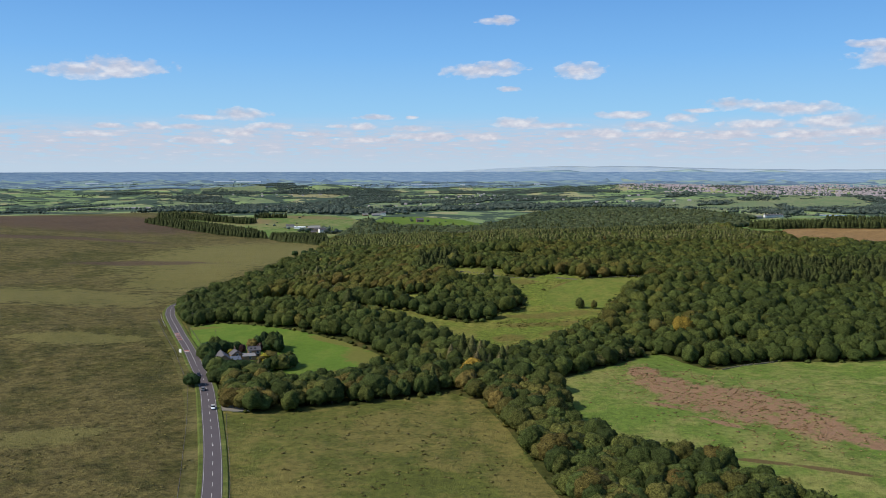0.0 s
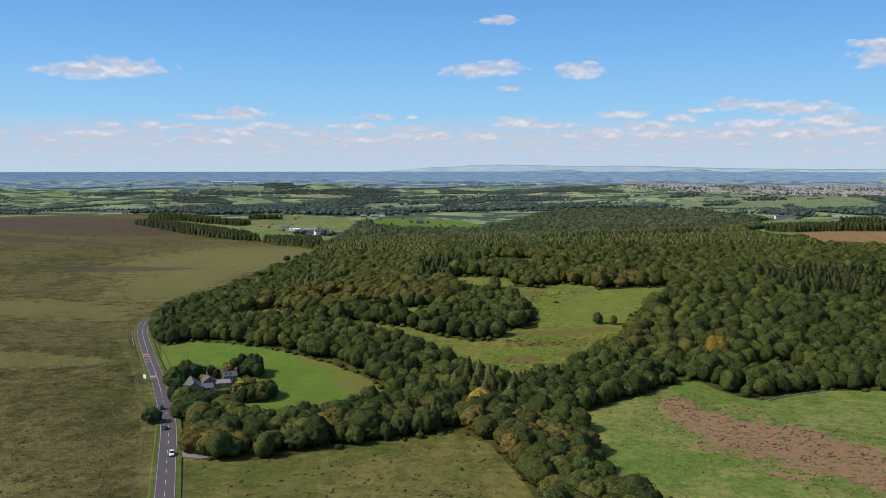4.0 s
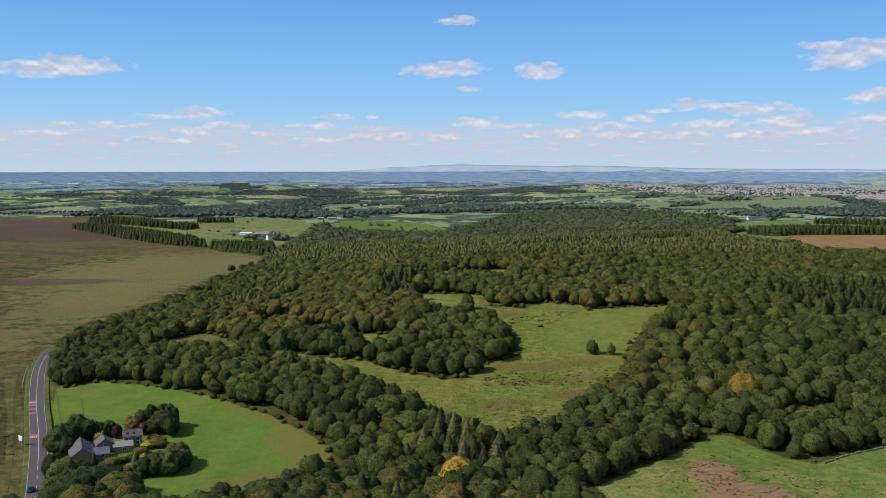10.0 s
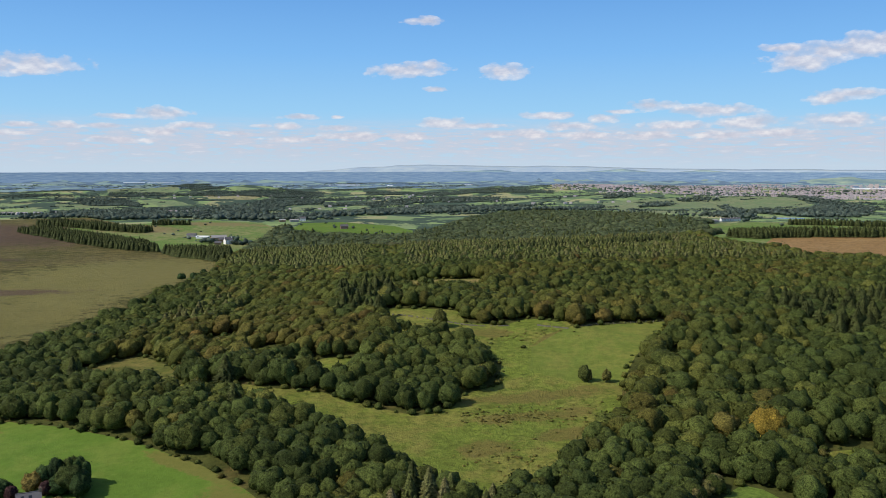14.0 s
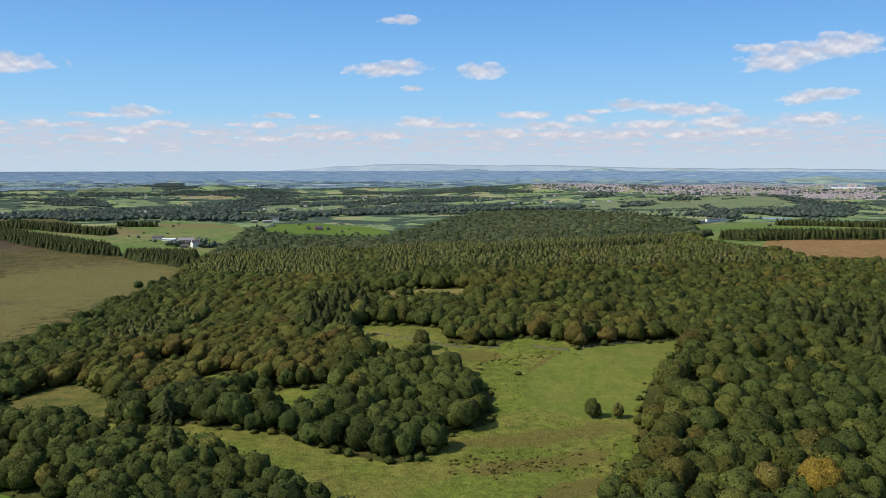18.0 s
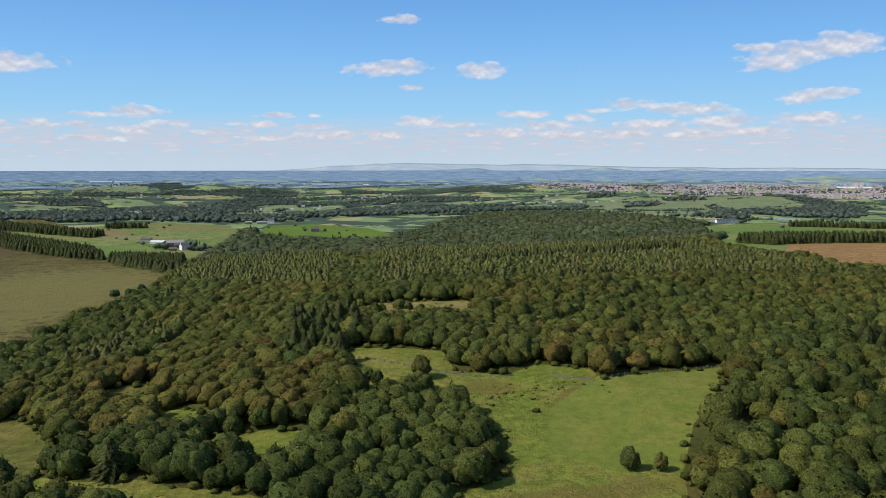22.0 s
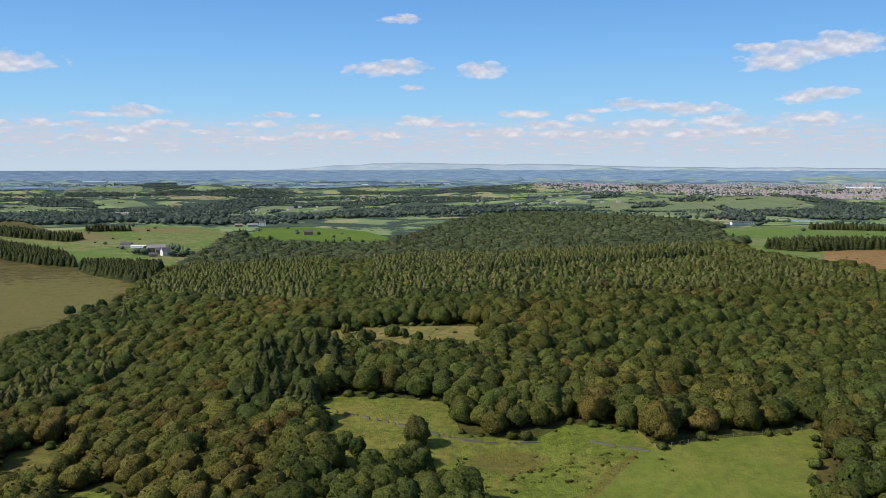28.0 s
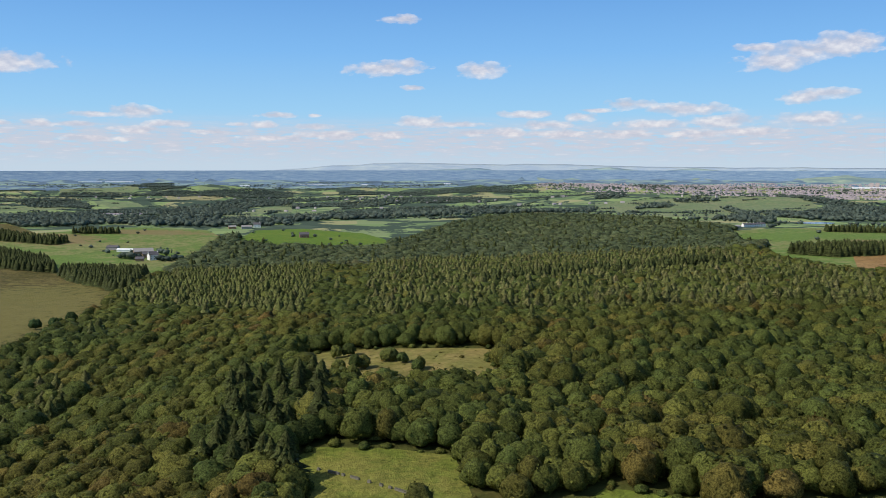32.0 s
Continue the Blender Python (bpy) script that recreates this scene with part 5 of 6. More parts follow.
def lean_to(name, x, y, turn, sx, sy, low, high, roof_mat, label):
    root = new(name)
    root.matrix_basis = Matrix.Translation((x, y, height_at(x, y))) @ Matrix.Rotation(radians(turn), 4, "Z")
    bm = bmesh.new()
    v = [bm.verts.new(p) for p in ((-sx / 2, -sy / 2, -1), (sx / 2, -sy / 2, -1), (sx / 2, sy / 2, -1), (-sx / 2, sy / 2, -1), (-sx / 2, -sy / 2, low), (sx / 2, -sy / 2, low), (sx / 2, sy / 2, high), (-sx / 2, sy / 2, high))]
    for q in ((0, 1, 5, 4), (1, 2, 6, 5), (2, 3, 7, 6), (3, 0, 4, 7), (4, 5, 6, 7)):
        bm.faces.new([v[i] for i in q])
    part("wall", bm, M_STONE, root)
    tilt = math.atan2(high - low, sy)
    part("roof_slope", box_bm(sx + 0.5, sy / math.cos(tilt) + 0.5, 0.16, (0, 0, 0), 0.02), roof_mat, root).matrix_basis = Matrix.Translation((0, 0, (low + high) / 2 + 0.04)) @ Matrix.Rotation(tilt, 4, "X")
    window_part(root, 0.4, -sy / 2 - 0.03, 0.8, 0)
    return tagged(root, label, "annexe")


lean_to("annexe", -110.0, 429.6, 22, 4.8, 5.0, 1.9, 2.7, plain("blue-grey slate", (0.1, 0.115, 0.15), 0.45, 0, 0.2, 1.2), "low annexe with a shiny blue-grey slate roof")
lean_to("annexe", -104.8, 435.6, 20, 6.2, 4.6, 2.1, 2.6, M_SLAB, "low annexe roofed with pale stone slates")

# ---------- the farm beyond the plantation, and other far buildings ----------
house("farmhouse", -236, 1452, 35, 11, 8, 5.6, 2.8, M_RENDER, M_SLATE, "white rendered farmhouse with a slate roof", "house", windows=((-4, -1, 1), (0, -1, 1), (4, -1, 1), (-4, -1, 3.6), (0, -1, 3.6), (4, -1, 3.6)), chimneys=(-5.5, 5.5))
house("barn", -258, 1496, 20, 22, 12, 5.0, 3.2, M_STONE, M_SHEET, "large barn with a pale grey sheet roof", "barn")
house("barn", -246, 1476, 20, 16, 8, 4.0, 2.6, M_STONE, M_SLATE, "brown stone barn beside the white farmhouse", "barn")
house("shed", -248, 1440, 10, 9, 7, 3.0, 2.0, M_STONE, M_SLATE, "small stone shed before the farmhouse", "shed")
house("shed", -290, 1538, -8, 20, 7, 2.6, 1.2, M_WHITE, M_WHITE, "long low white farm shed", "shed")
house("shed", -312, 1562, -8, 14, 8, 3.5, 1.8, M_SHEET, M_SLATE, "dark roofed farm shed", "shed")
for i, x in enumerate((632, 639, 646, 653, 660, 667)):
    house("cottage", x, 1836 + i * 1.7, 14, 7.2, 6.5, 4.8, 2.0, M_RENDER, M_SLATE, "white terraced cottage with a slate roof", "house", windows=((-2, -1, 1), (2, -1, 1), (-2, -1, 3.4), (2, -1, 3.4)), chimneys=(-3.5,))["group"] = "terrace of cottages"
house("shed", 606, 1812, 10, 16, 9, 3.2, 1.5, M_SHEET, M_SHEET, "grey sheet-roofed shed beside the terrace", "shed")
house("farmhouse", -88, 1760, 10, 14, 8, 5.0, 3.0, M_BRICK, M_SLATE, "red-brown house in a green field", "house", windows=((-3, -1, 1), (3, -1, 1)), chimneys=(4,))
house("shed", -190, 1880, 15, 17, 9, 3.2, 2.0, M_SHEET, M_SHEET, "pale sheet-roofed farm shed", "shed")
house("shed", -212, 1872, 15, 12, 8, 3.0, 1.8, M_STONE, M_SHEET, "low farm shed with a sheet roof", "shed")
house("cottage", -176, 1902, 5, 12, 8, 5.0, 3.0, M_RENDER, M_SLATE, "white cottage among farm sheds", "house", windows=((-3, -1, 1), (3, -1, 1)), chimneys=(4,))


# ---------- plantations and field trees beyond the wood ----------
frng = np.random.default_rng(31)
PLANTATION_A = [(-300, 1330), (-350, 1440), (-430, 1510), (-520, 1600), (-560, 1640), (-590, 1600), (-520, 1530), (-440, 1440), (-345, 1352)]
PLANTATION_B = [(-172, 1120), (-205, 1300), (-225, 1312), (-296, 1330), (-282, 1288), (-230, 1200), (-190, 1140)]
BELT_EAST = [(395, 1205), (420, 1236), (470, 1190), (560, 1165), (640, 1130), (635, 1100), (540, 1130), (440, 1150), (410, 1150)]
BELT_FAR = [(700, 1705), (716, 1735), (860, 1680), (980, 1560), (965, 1540), (840, 1640)]
GROVE = [(-425, 1740), (-400, 1752), (-360, 1760), (-362, 1772), (-410, 1766)]
PLANTATION_C = [(-620, 1740), (-560, 1700), (-470, 1640), (-400, 1610), (-392, 1640), (-460, 1680), (-545, 1745), (-600, 1790)]
plantation = Pool()
for poly, step in ((PLANTATION_A, 5.0), (PLANTATION_B, 4.8), (PLANTATION_C, 5.5), (BELT_EAST, 5.0), (BELT_FAR, 7.0), (GROVE, 6.0)):
    px, py = scatter(poly, step, frng, ())
    for x, y, z in zip(px, py, land(px, py)):
        plantation.add(CONES_FAR[frng.integers(5)], x, y, z - 0.3, frng.uniform(0.9, 1.25), frng.uniform(0.75, 1.05), frng.uniform(0, 6.28), frng.uniform(0, 0.2))
plantation.build("conifers", M_NEEDLE, "dark spruce plantation in straight-edged blocks", "conifers")

# hedges, copses and woods over the far fields, thinning to specks
hedge_pool = Pool()


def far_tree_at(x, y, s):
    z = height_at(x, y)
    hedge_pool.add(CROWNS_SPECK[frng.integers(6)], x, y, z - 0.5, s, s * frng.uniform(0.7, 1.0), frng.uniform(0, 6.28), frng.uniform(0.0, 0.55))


def true_scale(x, y):
    r = math.hypot(x - MID[0], y - MID[1])
    if r < NEAR_R:
        return 1.0
    return r / (NEAR_R - FAR_L * math.log(1 - min(0.99, (r - NEAR_R) / FAR_L)))


for i in range(760):                                        # hedgerows
    az, d = frng.uniform(-32, 34), frng.uniform(1850, 8200)
    x, y, s = fold(az, d)
    turn = frng.choice([0.1, -0.15, 0.3, 1.2]) + frng.normal(0, 0.2)
    for k in range(int(frng.integers(3, 18))):
        hx, hy = x + k * 9 * s * math.cos(turn), y + k * 9 * s * math.sin(turn)
        if inside(MOOR, hx, hy) or inside(WOOD, hx, hy) or inside(FARM_FIELD, hx, hy) or inside(GREEN_FIELD, hx, hy) or inside(EAST_FIELD, hx, hy) or frng.random() < 0.15:
            continue
        far_tree_at(hx, hy, s * frng.uniform(0.5, 1.1))
for poly in FAR_WOODS:                                      # the woods and shelter belts of the middle distance
    q = np.array(poly, float)
    s = true_scale(*q.mean(0))
    wx, wy = scatter(poly, max(13 * s, 8.5), frng, (FARM_FIELD, GREEN_FIELD, EAST_FIELD, MOOR, WOOD))
    for hx, hy in zip(wx, wy):
        if frng.random() < 0.82:
            far_tree_at(hx + frng.normal(0, 5 * s), hy + frng.normal(0, 5 * s), s * frng.uniform(1.0, 1.6))
WOODS = [(-27, 3600, 220, 40), (-19, 5000, 260, 40), (-3, 5200, 300, 50), (2, 3200, 200, 30), (5, 4300, 260, 40), (9, 5200, 260, 50), (7, 3100, 160, 25), (-6, 4800, 240, 50), (1, 6200, 380, 70), (-15, 6000, 360, 60), (-22, 6300, 400, 70), (6, 6800, 400, 80), (12, 7300, 500, 120), (14, 5600, 260, 50), (18, 8200, 400, 130), (25, 8400, 500, 160), (21, 7700, 400, 80), (28, 7300, 400, 100), (24, 6200, 300, 60), (-10, 7600, 500, 70), (-2, 7800, 500, 70), (-20, 7600, 500, 60), (-25, 8600, 600, 70), (-15, 9200, 700, 70), (-6, 9000, 700, 80), (3, 8800, 600, 80), (-20, 10200, 800, 80), (-1, 10400, 800, 80)]
for az, d, wide, deep in WOODS:                             # copses and woods
    x, y, s = fold(az, d)
    n = int(min(260, wide * deep * s / 45))
    for _ in range(n):
        u, v = frng.normal(0, 0.5, 2)
        a = radians(az)
        hx = x + (u * wide * math.cos(a) + v * deep * math.sin(a)) * s
        hy = y + (-u * wide * math.sin(a) + v * deep * math.cos(a)) * s
        if inside(FARM_FIELD, hx, hy) or inside(GREEN_FIELD, hx, hy) or inside(EAST_FIELD, hx, hy) or inside(MOOR, hx, hy):
            continue
        far_tree_at(hx, hy, s * frng.uniform(0.9, 1.5))
for _ in range(1500):                                       # trees among the streets of the far town
    x, y, s = fold(frng.uniform(11, 34), frng.uniform(5000, 10000))
    far_tree_at(x, y, s * frng.uniform(0.6, 1.2))
for i in range(60):                                         # lone trees in the farm fields
    poly = (FARM_FIELD, EAST_FIELD, FARM_FIELD, GREEN_FIELD)[i % 4]
    p = np.array(poly)
    x, y = frng.uniform(p[:, 0].min(), p[:, 0].max()), frng.uniform(p[:, 1].min(), p[:, 1].max())
    if inside(poly, x, y):
        far_tree_at(x, y, frng.uniform(0.35, 0.7))
for x, y, s in ((-270, 1462, 1.5), (-262, 1458, 1.5), (-226, 1440, 1.3), (-204, 1444, 1.2), (-232, 1500, 1.1), (-240, 1512, 1.0), (-276, 1466, 1.0), (-254, 1462, 1.0), (-246, 1526, 0.9), (-216, 1436, 1.0), (-210, 1442, 1.1), (-222, 1438, 0.8), (-308, 1525, 0.8), (469, 1418, 1.2), (683, 1691, 1.0), (615, 1567, 0.8), (580, 1795, 1.2), (665, 1812, 1.2), (675, 1822, 1.3), (560, 1800, 1.1), (-105, 1768, 0.8), (-72, 1770, 0.8)):
    far_tree_at(x, y, s)
# leaf colours shifted to blue-grey, so distance haze is painted in
hedge_pool.build("hedgerows", foliage("hazed far hedge leaves", [(0.0, (0.082, 0.112, 0.094)), (1.0, (0.130, 0.160, 0.120))]), "hedges, copses and field trees over the far farmland", "hedgerows")
tiny_pool.build("woodland", M_LEAF_HAZE, "distant wood along the valley side", "woodland")


# ---------- towns, villages and warehouses in the distance ----------
class Blocks:
    def __init__(self):
        self.v, self.f, self.n, self.s = [], [], 0, []

    def add(self, x, y, z, sx, sy, h, rise, turn):
        c, d = math.cos(turn), math.sin(turn)
        l, w = sx / 2, sy / 2
        p = [(-l, -w, -1), (l, -w, -1), (l, w, -1), (-l, w, -1), (-l, -w, h), (l, -w, h), (l, w, h), (-l, w, h), (-l, 0, h + rise), (l, 0, h + rise)]
        self.v += [(x + c * a - d * b, y + d * a + c * b, z + e) for a, b, e in p]
        self.f += [tuple(self.n + i for i in q) for q in ((0, 1, 5, 4), (2, 3, 7, 6), (1, 2, 6, 9, 5), (3, 0, 4, 8, 7), (4, 5, 9, 8), (6, 7, 8, 9))]
        self.s += [0, 0, 0, 0, 1, 1]
        self.n += 10

    def build(self, name, mats, label):
        return tagged(mesh_object(name, self.v, self.f, mats, None, False, self.s), label, "buildings", kind="stuff")


M_TOWN = plain("pinkish brick of a far town", (0.5, 0.42, 0.4), 0.9, 0, 0.35, 0.05)
M_TOWNROOF = plain("roofs of a far town", (0.34, 0.29, 0.31), 0.9, 0, 0.35, 0.05)
town = Blocks()
for az0, az1, d0, d1, n in ((13.5, 22, 6300, 9600, 1300), (21, 31, 5600, 10200, 1700), (10.5, 15, 6600, 8600, 260), (25, 34, 5000, 7600, 800)):
    for _ in range(n):
        x, y, s = fold(frng.uniform(az0, az1), frng.uniform(d0, d1))
        town.add(x, y, height_at(x, y), 12 * s * frng.uniform(.5, 1.7), 7 * s, 4.8 * s * frng.uniform(0.7, 1.5), 3 * s, frng.uniform(-0.7, 0.7))
town.build("town", [M_TOWN, M_TOWNROOF], "far town of pink brick terraces on a slope")
village = Blocks()
for az, d, spread, n in ((-23.5, 2550, 130, 50), (-14, 2650, 70, 16), (-12, 2600, 60, 16), (-19, 2900, 120, 26), (3, 5200, 260, 40), (8, 4500, 300, 18), (-4, 3500, 200, 10), (14, 4200, 240, 14), (18, 4300, 200, 12), (21, 3800, 160, 6), (27, 2900, 90, 8), (24.5, 2700, 60, 6), (-10, 5200, 300, 16), (11, 3300, 120, 6)):
    x, y, s = fold(az, d)
    for _ in range(n):
        hx, hy = x + frng.normal(0, spread * s), y + frng.normal(0, spread * 0.35 * s)
        if inside(MOOR, hx, hy) or inside(WOOD, hx, hy) or inside(EAST_FIELD, hx, hy):
            continue
        village.add(hx, hy, height_at(hx, hy), 11 * s * frng.uniform(.6, 1.5), 7 * s, 4.5 * s, 2.5 * s, frng.uniform(-0.8, 0.8))
village.build("villages", [plain("pale walls of far villages", (0.46, 0.42, 0.4), 0.9, 0, 0.3, 0.08), M_TOWNROOF], "scattered stone and white houses of far villages")
M_FARWHITE = plain("white cladding", (0.85, 0.86, 0.88), 0.6, 0, 0.04, 0.01)
for az, d, length, h in ((-3.2, 9500, 330, 14), (-16.3, 11500, 260, 14), (-14.7, 11800, 330, 16), (-24.5, 11000, 150, 14), (-22.3, 11200, 120, 12), (26.3, 7600, 170, 14), (5, 9800, 90, 10), (-7.5, 9000, 90, 10), (29.5, 8200, 260, 14), (-0.2, 9500, 60, 9)):
    x, y, s = fold(az, d)
    house("warehouse", x, y, -az, length * s, 50 * s, 0.6 * h * s, 2 * s, M_FARWHITE, M_FARWHITE, "long white warehouse far out on the plain", "warehouse")["group"] = "far warehouses"
for az, d in ((29.6, 8600), (29.9, 8650)):
    x, y, s = fold(az, d)
    house("tower_block", x, y, -az, 30 * s, 24 * s, 46 * s, 3 * s, M_TOWN, M_TOWNROOF, "pale tower block rising over the far town", "tower block")["group"] = "tower blocks"

# the reservoir beyond the terrace
M_WATER = bpy.data.materials.new("lake water")
M_WATER.use_nodes = True
wsh = M_WATER.node_tree.nodes["Principled BSDF"]
wsh.inputs["Base Color"].default_value, wsh.inputs["Roughness"].default_value = (0.05, 0.08, 0.13, 1), 0.12
bump(M_WATER.node_tree, wsh, noise_tex(M_WATER.node_tree, where(M_WATER.node_tree), 0.3, 3), 0.15, 0.2)
lake = [(815 + 34 * math.cos(a) * (1 + 0.15 * math.sin(3 * a)), 1945 + 26 * math.sin(a)) for a in np.linspace(0, 6.283, 32, endpoint=False)]
lake_z = float(np.mean([height_at(x, y) for x, y in lake])) + 0.8
tagged(mesh_object("water", [(x, y, lake_z) for x, y in lake] + [(x * 1.004 - 3, y * 1.004 - 8, lake_z - 6) for x, y in lake], [tuple(range(32))] + [(i, 32 + i, 32 + (i + 1) % 32, (i + 1) % 32) for i in range(32)], M_WATER), "blue reservoir beyond the fields", "water", kind="structure")

# ---------- tussocks, rushes and low scrub on the open ground ----------
def tufts(name, spots, mat, label, low, high, squat):
    pool = Pool()
    for x, y, n, sx, sy, zone in spots:
        for _ in range(n):
            px, py = x + frng.normal(0, sx), y + frng.normal(0, sy)
            if not inside(zone, px, py) or min(np.hypot(ROAD_LINE[::3, 0] - px, ROAD_LINE[::3, 1] - py)) < 7:
                continue
            s = frng.uniform(low, high) / 5
            pool.add(CROWNS_SPECK[frng.integers(6)], px, py, height_at(px, py) - 0.3 * s * squat, s, s * squat, frng.uniform(0, 6.28), frng.uniform(0, 1))
    pool.build(name, mat, label, name)


tufts("rushes", [(105, 366, 420, 18, 22, RUSH_FIELD), (121, 336, 300, 14, 18, RUSH_FIELD), (90, 400, 160, 12, 12, RUSH_FIELD), (130, 305, 160, 14, 12, RUSH_FIELD), (150, 360, 200, 50, 40, RUSH_FIELD)],
      foliage("dead bracken and rushes", [(0.0, (0.23, 0.14, 0.065)), (0.6, (0.34, 0.22, 0.11)), (1.0, (0.24, 0.22, 0.08))]), "rust-brown dead bracken and tufts of rush", 0.25, 0.75, 0.3)
tufts("scrub", [(50, 508, 170, 18, 5, MEADOW), (62, 600, 70, 12, 5, MEADOW), (40, 560, 30, 4, 12, MEADOW), (30, 470, 60, 8, 6, MEADOW), (30, 775, 90, 22, 16, GLADE)],
      foliage("rough scrub leaves", [(0.0, (0.11, 0.115, 0.025)), (0.6, (0.16, 0.14, 0.035)), (1.0, (0.22, 0.17, 0.05))]), "brambles and rough tufts in the meadow", 0.3, 0.9, 0.25)
tufts("tussocks", [(-20, 310, 500, 40, 50, PASTURE), (-10, 200, 300, 30, 60, PASTURE), (-130, 300, 700, 45, 90, MOOR), (-180, 480, 700, 50, 90, MOOR), (-260, 700, 500, 60, 120, MOOR)],
      foliage("coarse moor tussocks", [(0.0, (0.11, 0.1, 0.028)), (0.5, (0.14, 0.12, 0.038)), (1.0, (0.2, 0.165, 0.06))]), "coarse tussocks of moor grass and heather", 0.3, 0.9, 0.16)

# ---------- road markings ----------
M_LINE = plain("worn white road paint", (0.42, 0.4, 0.38), 0.75, 0, 0.35, 3)
M_RED = plain("faded red road surface", (0.34, 0.12, 0.1), 0.85, 0, 0.2, 2)


def road_index(y):
    return int(np.argmin(np.abs(ROAD_LINE[:330, 1] - y)))


for k in range(road_index(215), road_index(420), 5):
    road_strip("dash", M_LINE, -0.09, 0.09, 0.012, k, k + 3, parent=road)
road_strip("centre_line", M_LINE, -0.1, 0.1, 0.012, road_index(421), len(ROAD_LINE), parent=road)
for side in (-2.75, 2.75):
    road_strip("edge_line", M_LINE, side - 0.055, side + 0.055, 0.012, road_index(120), len(ROAD_LINE), parent=road)
for y in (446, 488):
    road_strip("red_patch", M_RED, -2.85, -0.25, 0.008, road_index(y), road_index(y) + 3, parent=road)
    for k in range(4):
        road_strip("lettering_bar", M_LINE, -2.65 + k * 0.6, -2.3 + k * 0.6, 0.014, road_index(y), road_index(y) + 2, parent=road)
for y in (474, 479, 484):
    road_strip("red_bar", M_RED, -2.85, -0.25, 0.008, road_index(y), road_index(y) + 2, parent=road)
for y in (292, 352):
    k = road_index(y)
    road_strip("arrow", M_LINE, -0.1, 0.35, 0.016, k, k + 2, parent=road)
verge_mat = turf("mown verge grass", (0.105, 0.122, 0.028), (0.17, 0.18, 0.05), (0.085, 0.13, 0.025), 0.03, 0.55, 0.8)
for side, a, b in (("left", -4.3, -3.1), ("right", 3.1, 4.6)):
    tagged(road_strip("verge", verge_mat, a, b, -0.03, 0, None, 1.3), "strip of short green grass along the road", "verge", kind="structure")
M_GRAVEL = plain("pale worn gravel", (0.22, 0.2, 0.165), 0.95, 0, 0.25, 1.5)


def patch(name, corners, mat, label, lift=0.3):
    v = [(x, y, height_at(x, y) + lift) for x, y in corners]
    low = [(x, y, height_at(x, y) - 0.4) for x, y in corners]
    n = len(v)
    return tagged(mesh_object(name, v + low, [tuple(range(n))[::-1]] + [(i, (i + 1) % n, n + (i + 1) % n, n + i) for i in range(n)], mat), label, "driveway", kind="structure")


patch("driveway", [(-124.5, 420), (-126.5, 426), (-121, 428.5), (-117.5, 427), (-117.5, 423.5)], M_GRAVEL, "short pale driveway from the road to the barn", 0.5)
patch("driveway", [(-91.5, 333), (-95, 346), (-98, 362), (-99.5, 362), (-103, 357), (-97, 337), (-93.5, 330)], M_GRAVEL, "gravel lay-by beside the road", 0.48)
patch("driveway", [(-95, 345), (-84, 341), (-80, 338), (-84, 336.5), (-93, 338)], M_GRAVEL, "field track leaving the lay-by", 0.4)


# ---------- cars ----------
def shell_bm(stations, n=10):
    """A skin through cross sections (x, half width, bottom, top), rounded at the shoulders."""
    bm = bmesh.new()
    rings = []
    for x, w, z0, z1 in stations:
        mid = (z0 + z1) / 2
        prof = [(-w * 0.86, z0), (-w, z0 + 0.12), (-w, mid), (-w * 0.94, z1 - 0.07), (-w * 0.78, z1), (w * 0.78, z1), (w * 0.94, z1 - 0.07), (w, mid), (w, z0 + 0.12), (w * 0.86, z0)]
        rings.append([bm.verts.new((x, y, z)) for y, z in prof])
    for a, b in zip(rings, rings[1:]):
        for i in range(n):
            bm.faces.new((a[i], a[(i + 1) % n], b[(i + 1) % n], b[i]))
    bm.faces.new(rings[0])
    bm.faces.new(rings[-1][::-1])
    bmesh.ops.recalc_face_normals(bm, faces=bm.faces)
    return bm


def wheel(root, x, y):
    t = bmesh.new()
    bmesh.ops.create_cone(t, cap_ends=True, segments=18, radius1=0.32, radius2=0.32, depth=0.21, matrix=Matrix.Translation((x, y, 0.32)) @ Matrix.Rotation(math.pi / 2, 4, "X"))
    ob = part("wheel", t, M_RUBBER, root)
    r = bmesh.new()
    bmesh.ops.create_cone(r, cap_ends=True, segments=14, radius1=0.2, radius2=0.17, depth=0.23, matrix=Matrix.Translation((x, y, 0.32)) @ Matrix.Rotation(math.pi / 2, 4, "X"))
    part("rim", r, M_SHEET, ob)


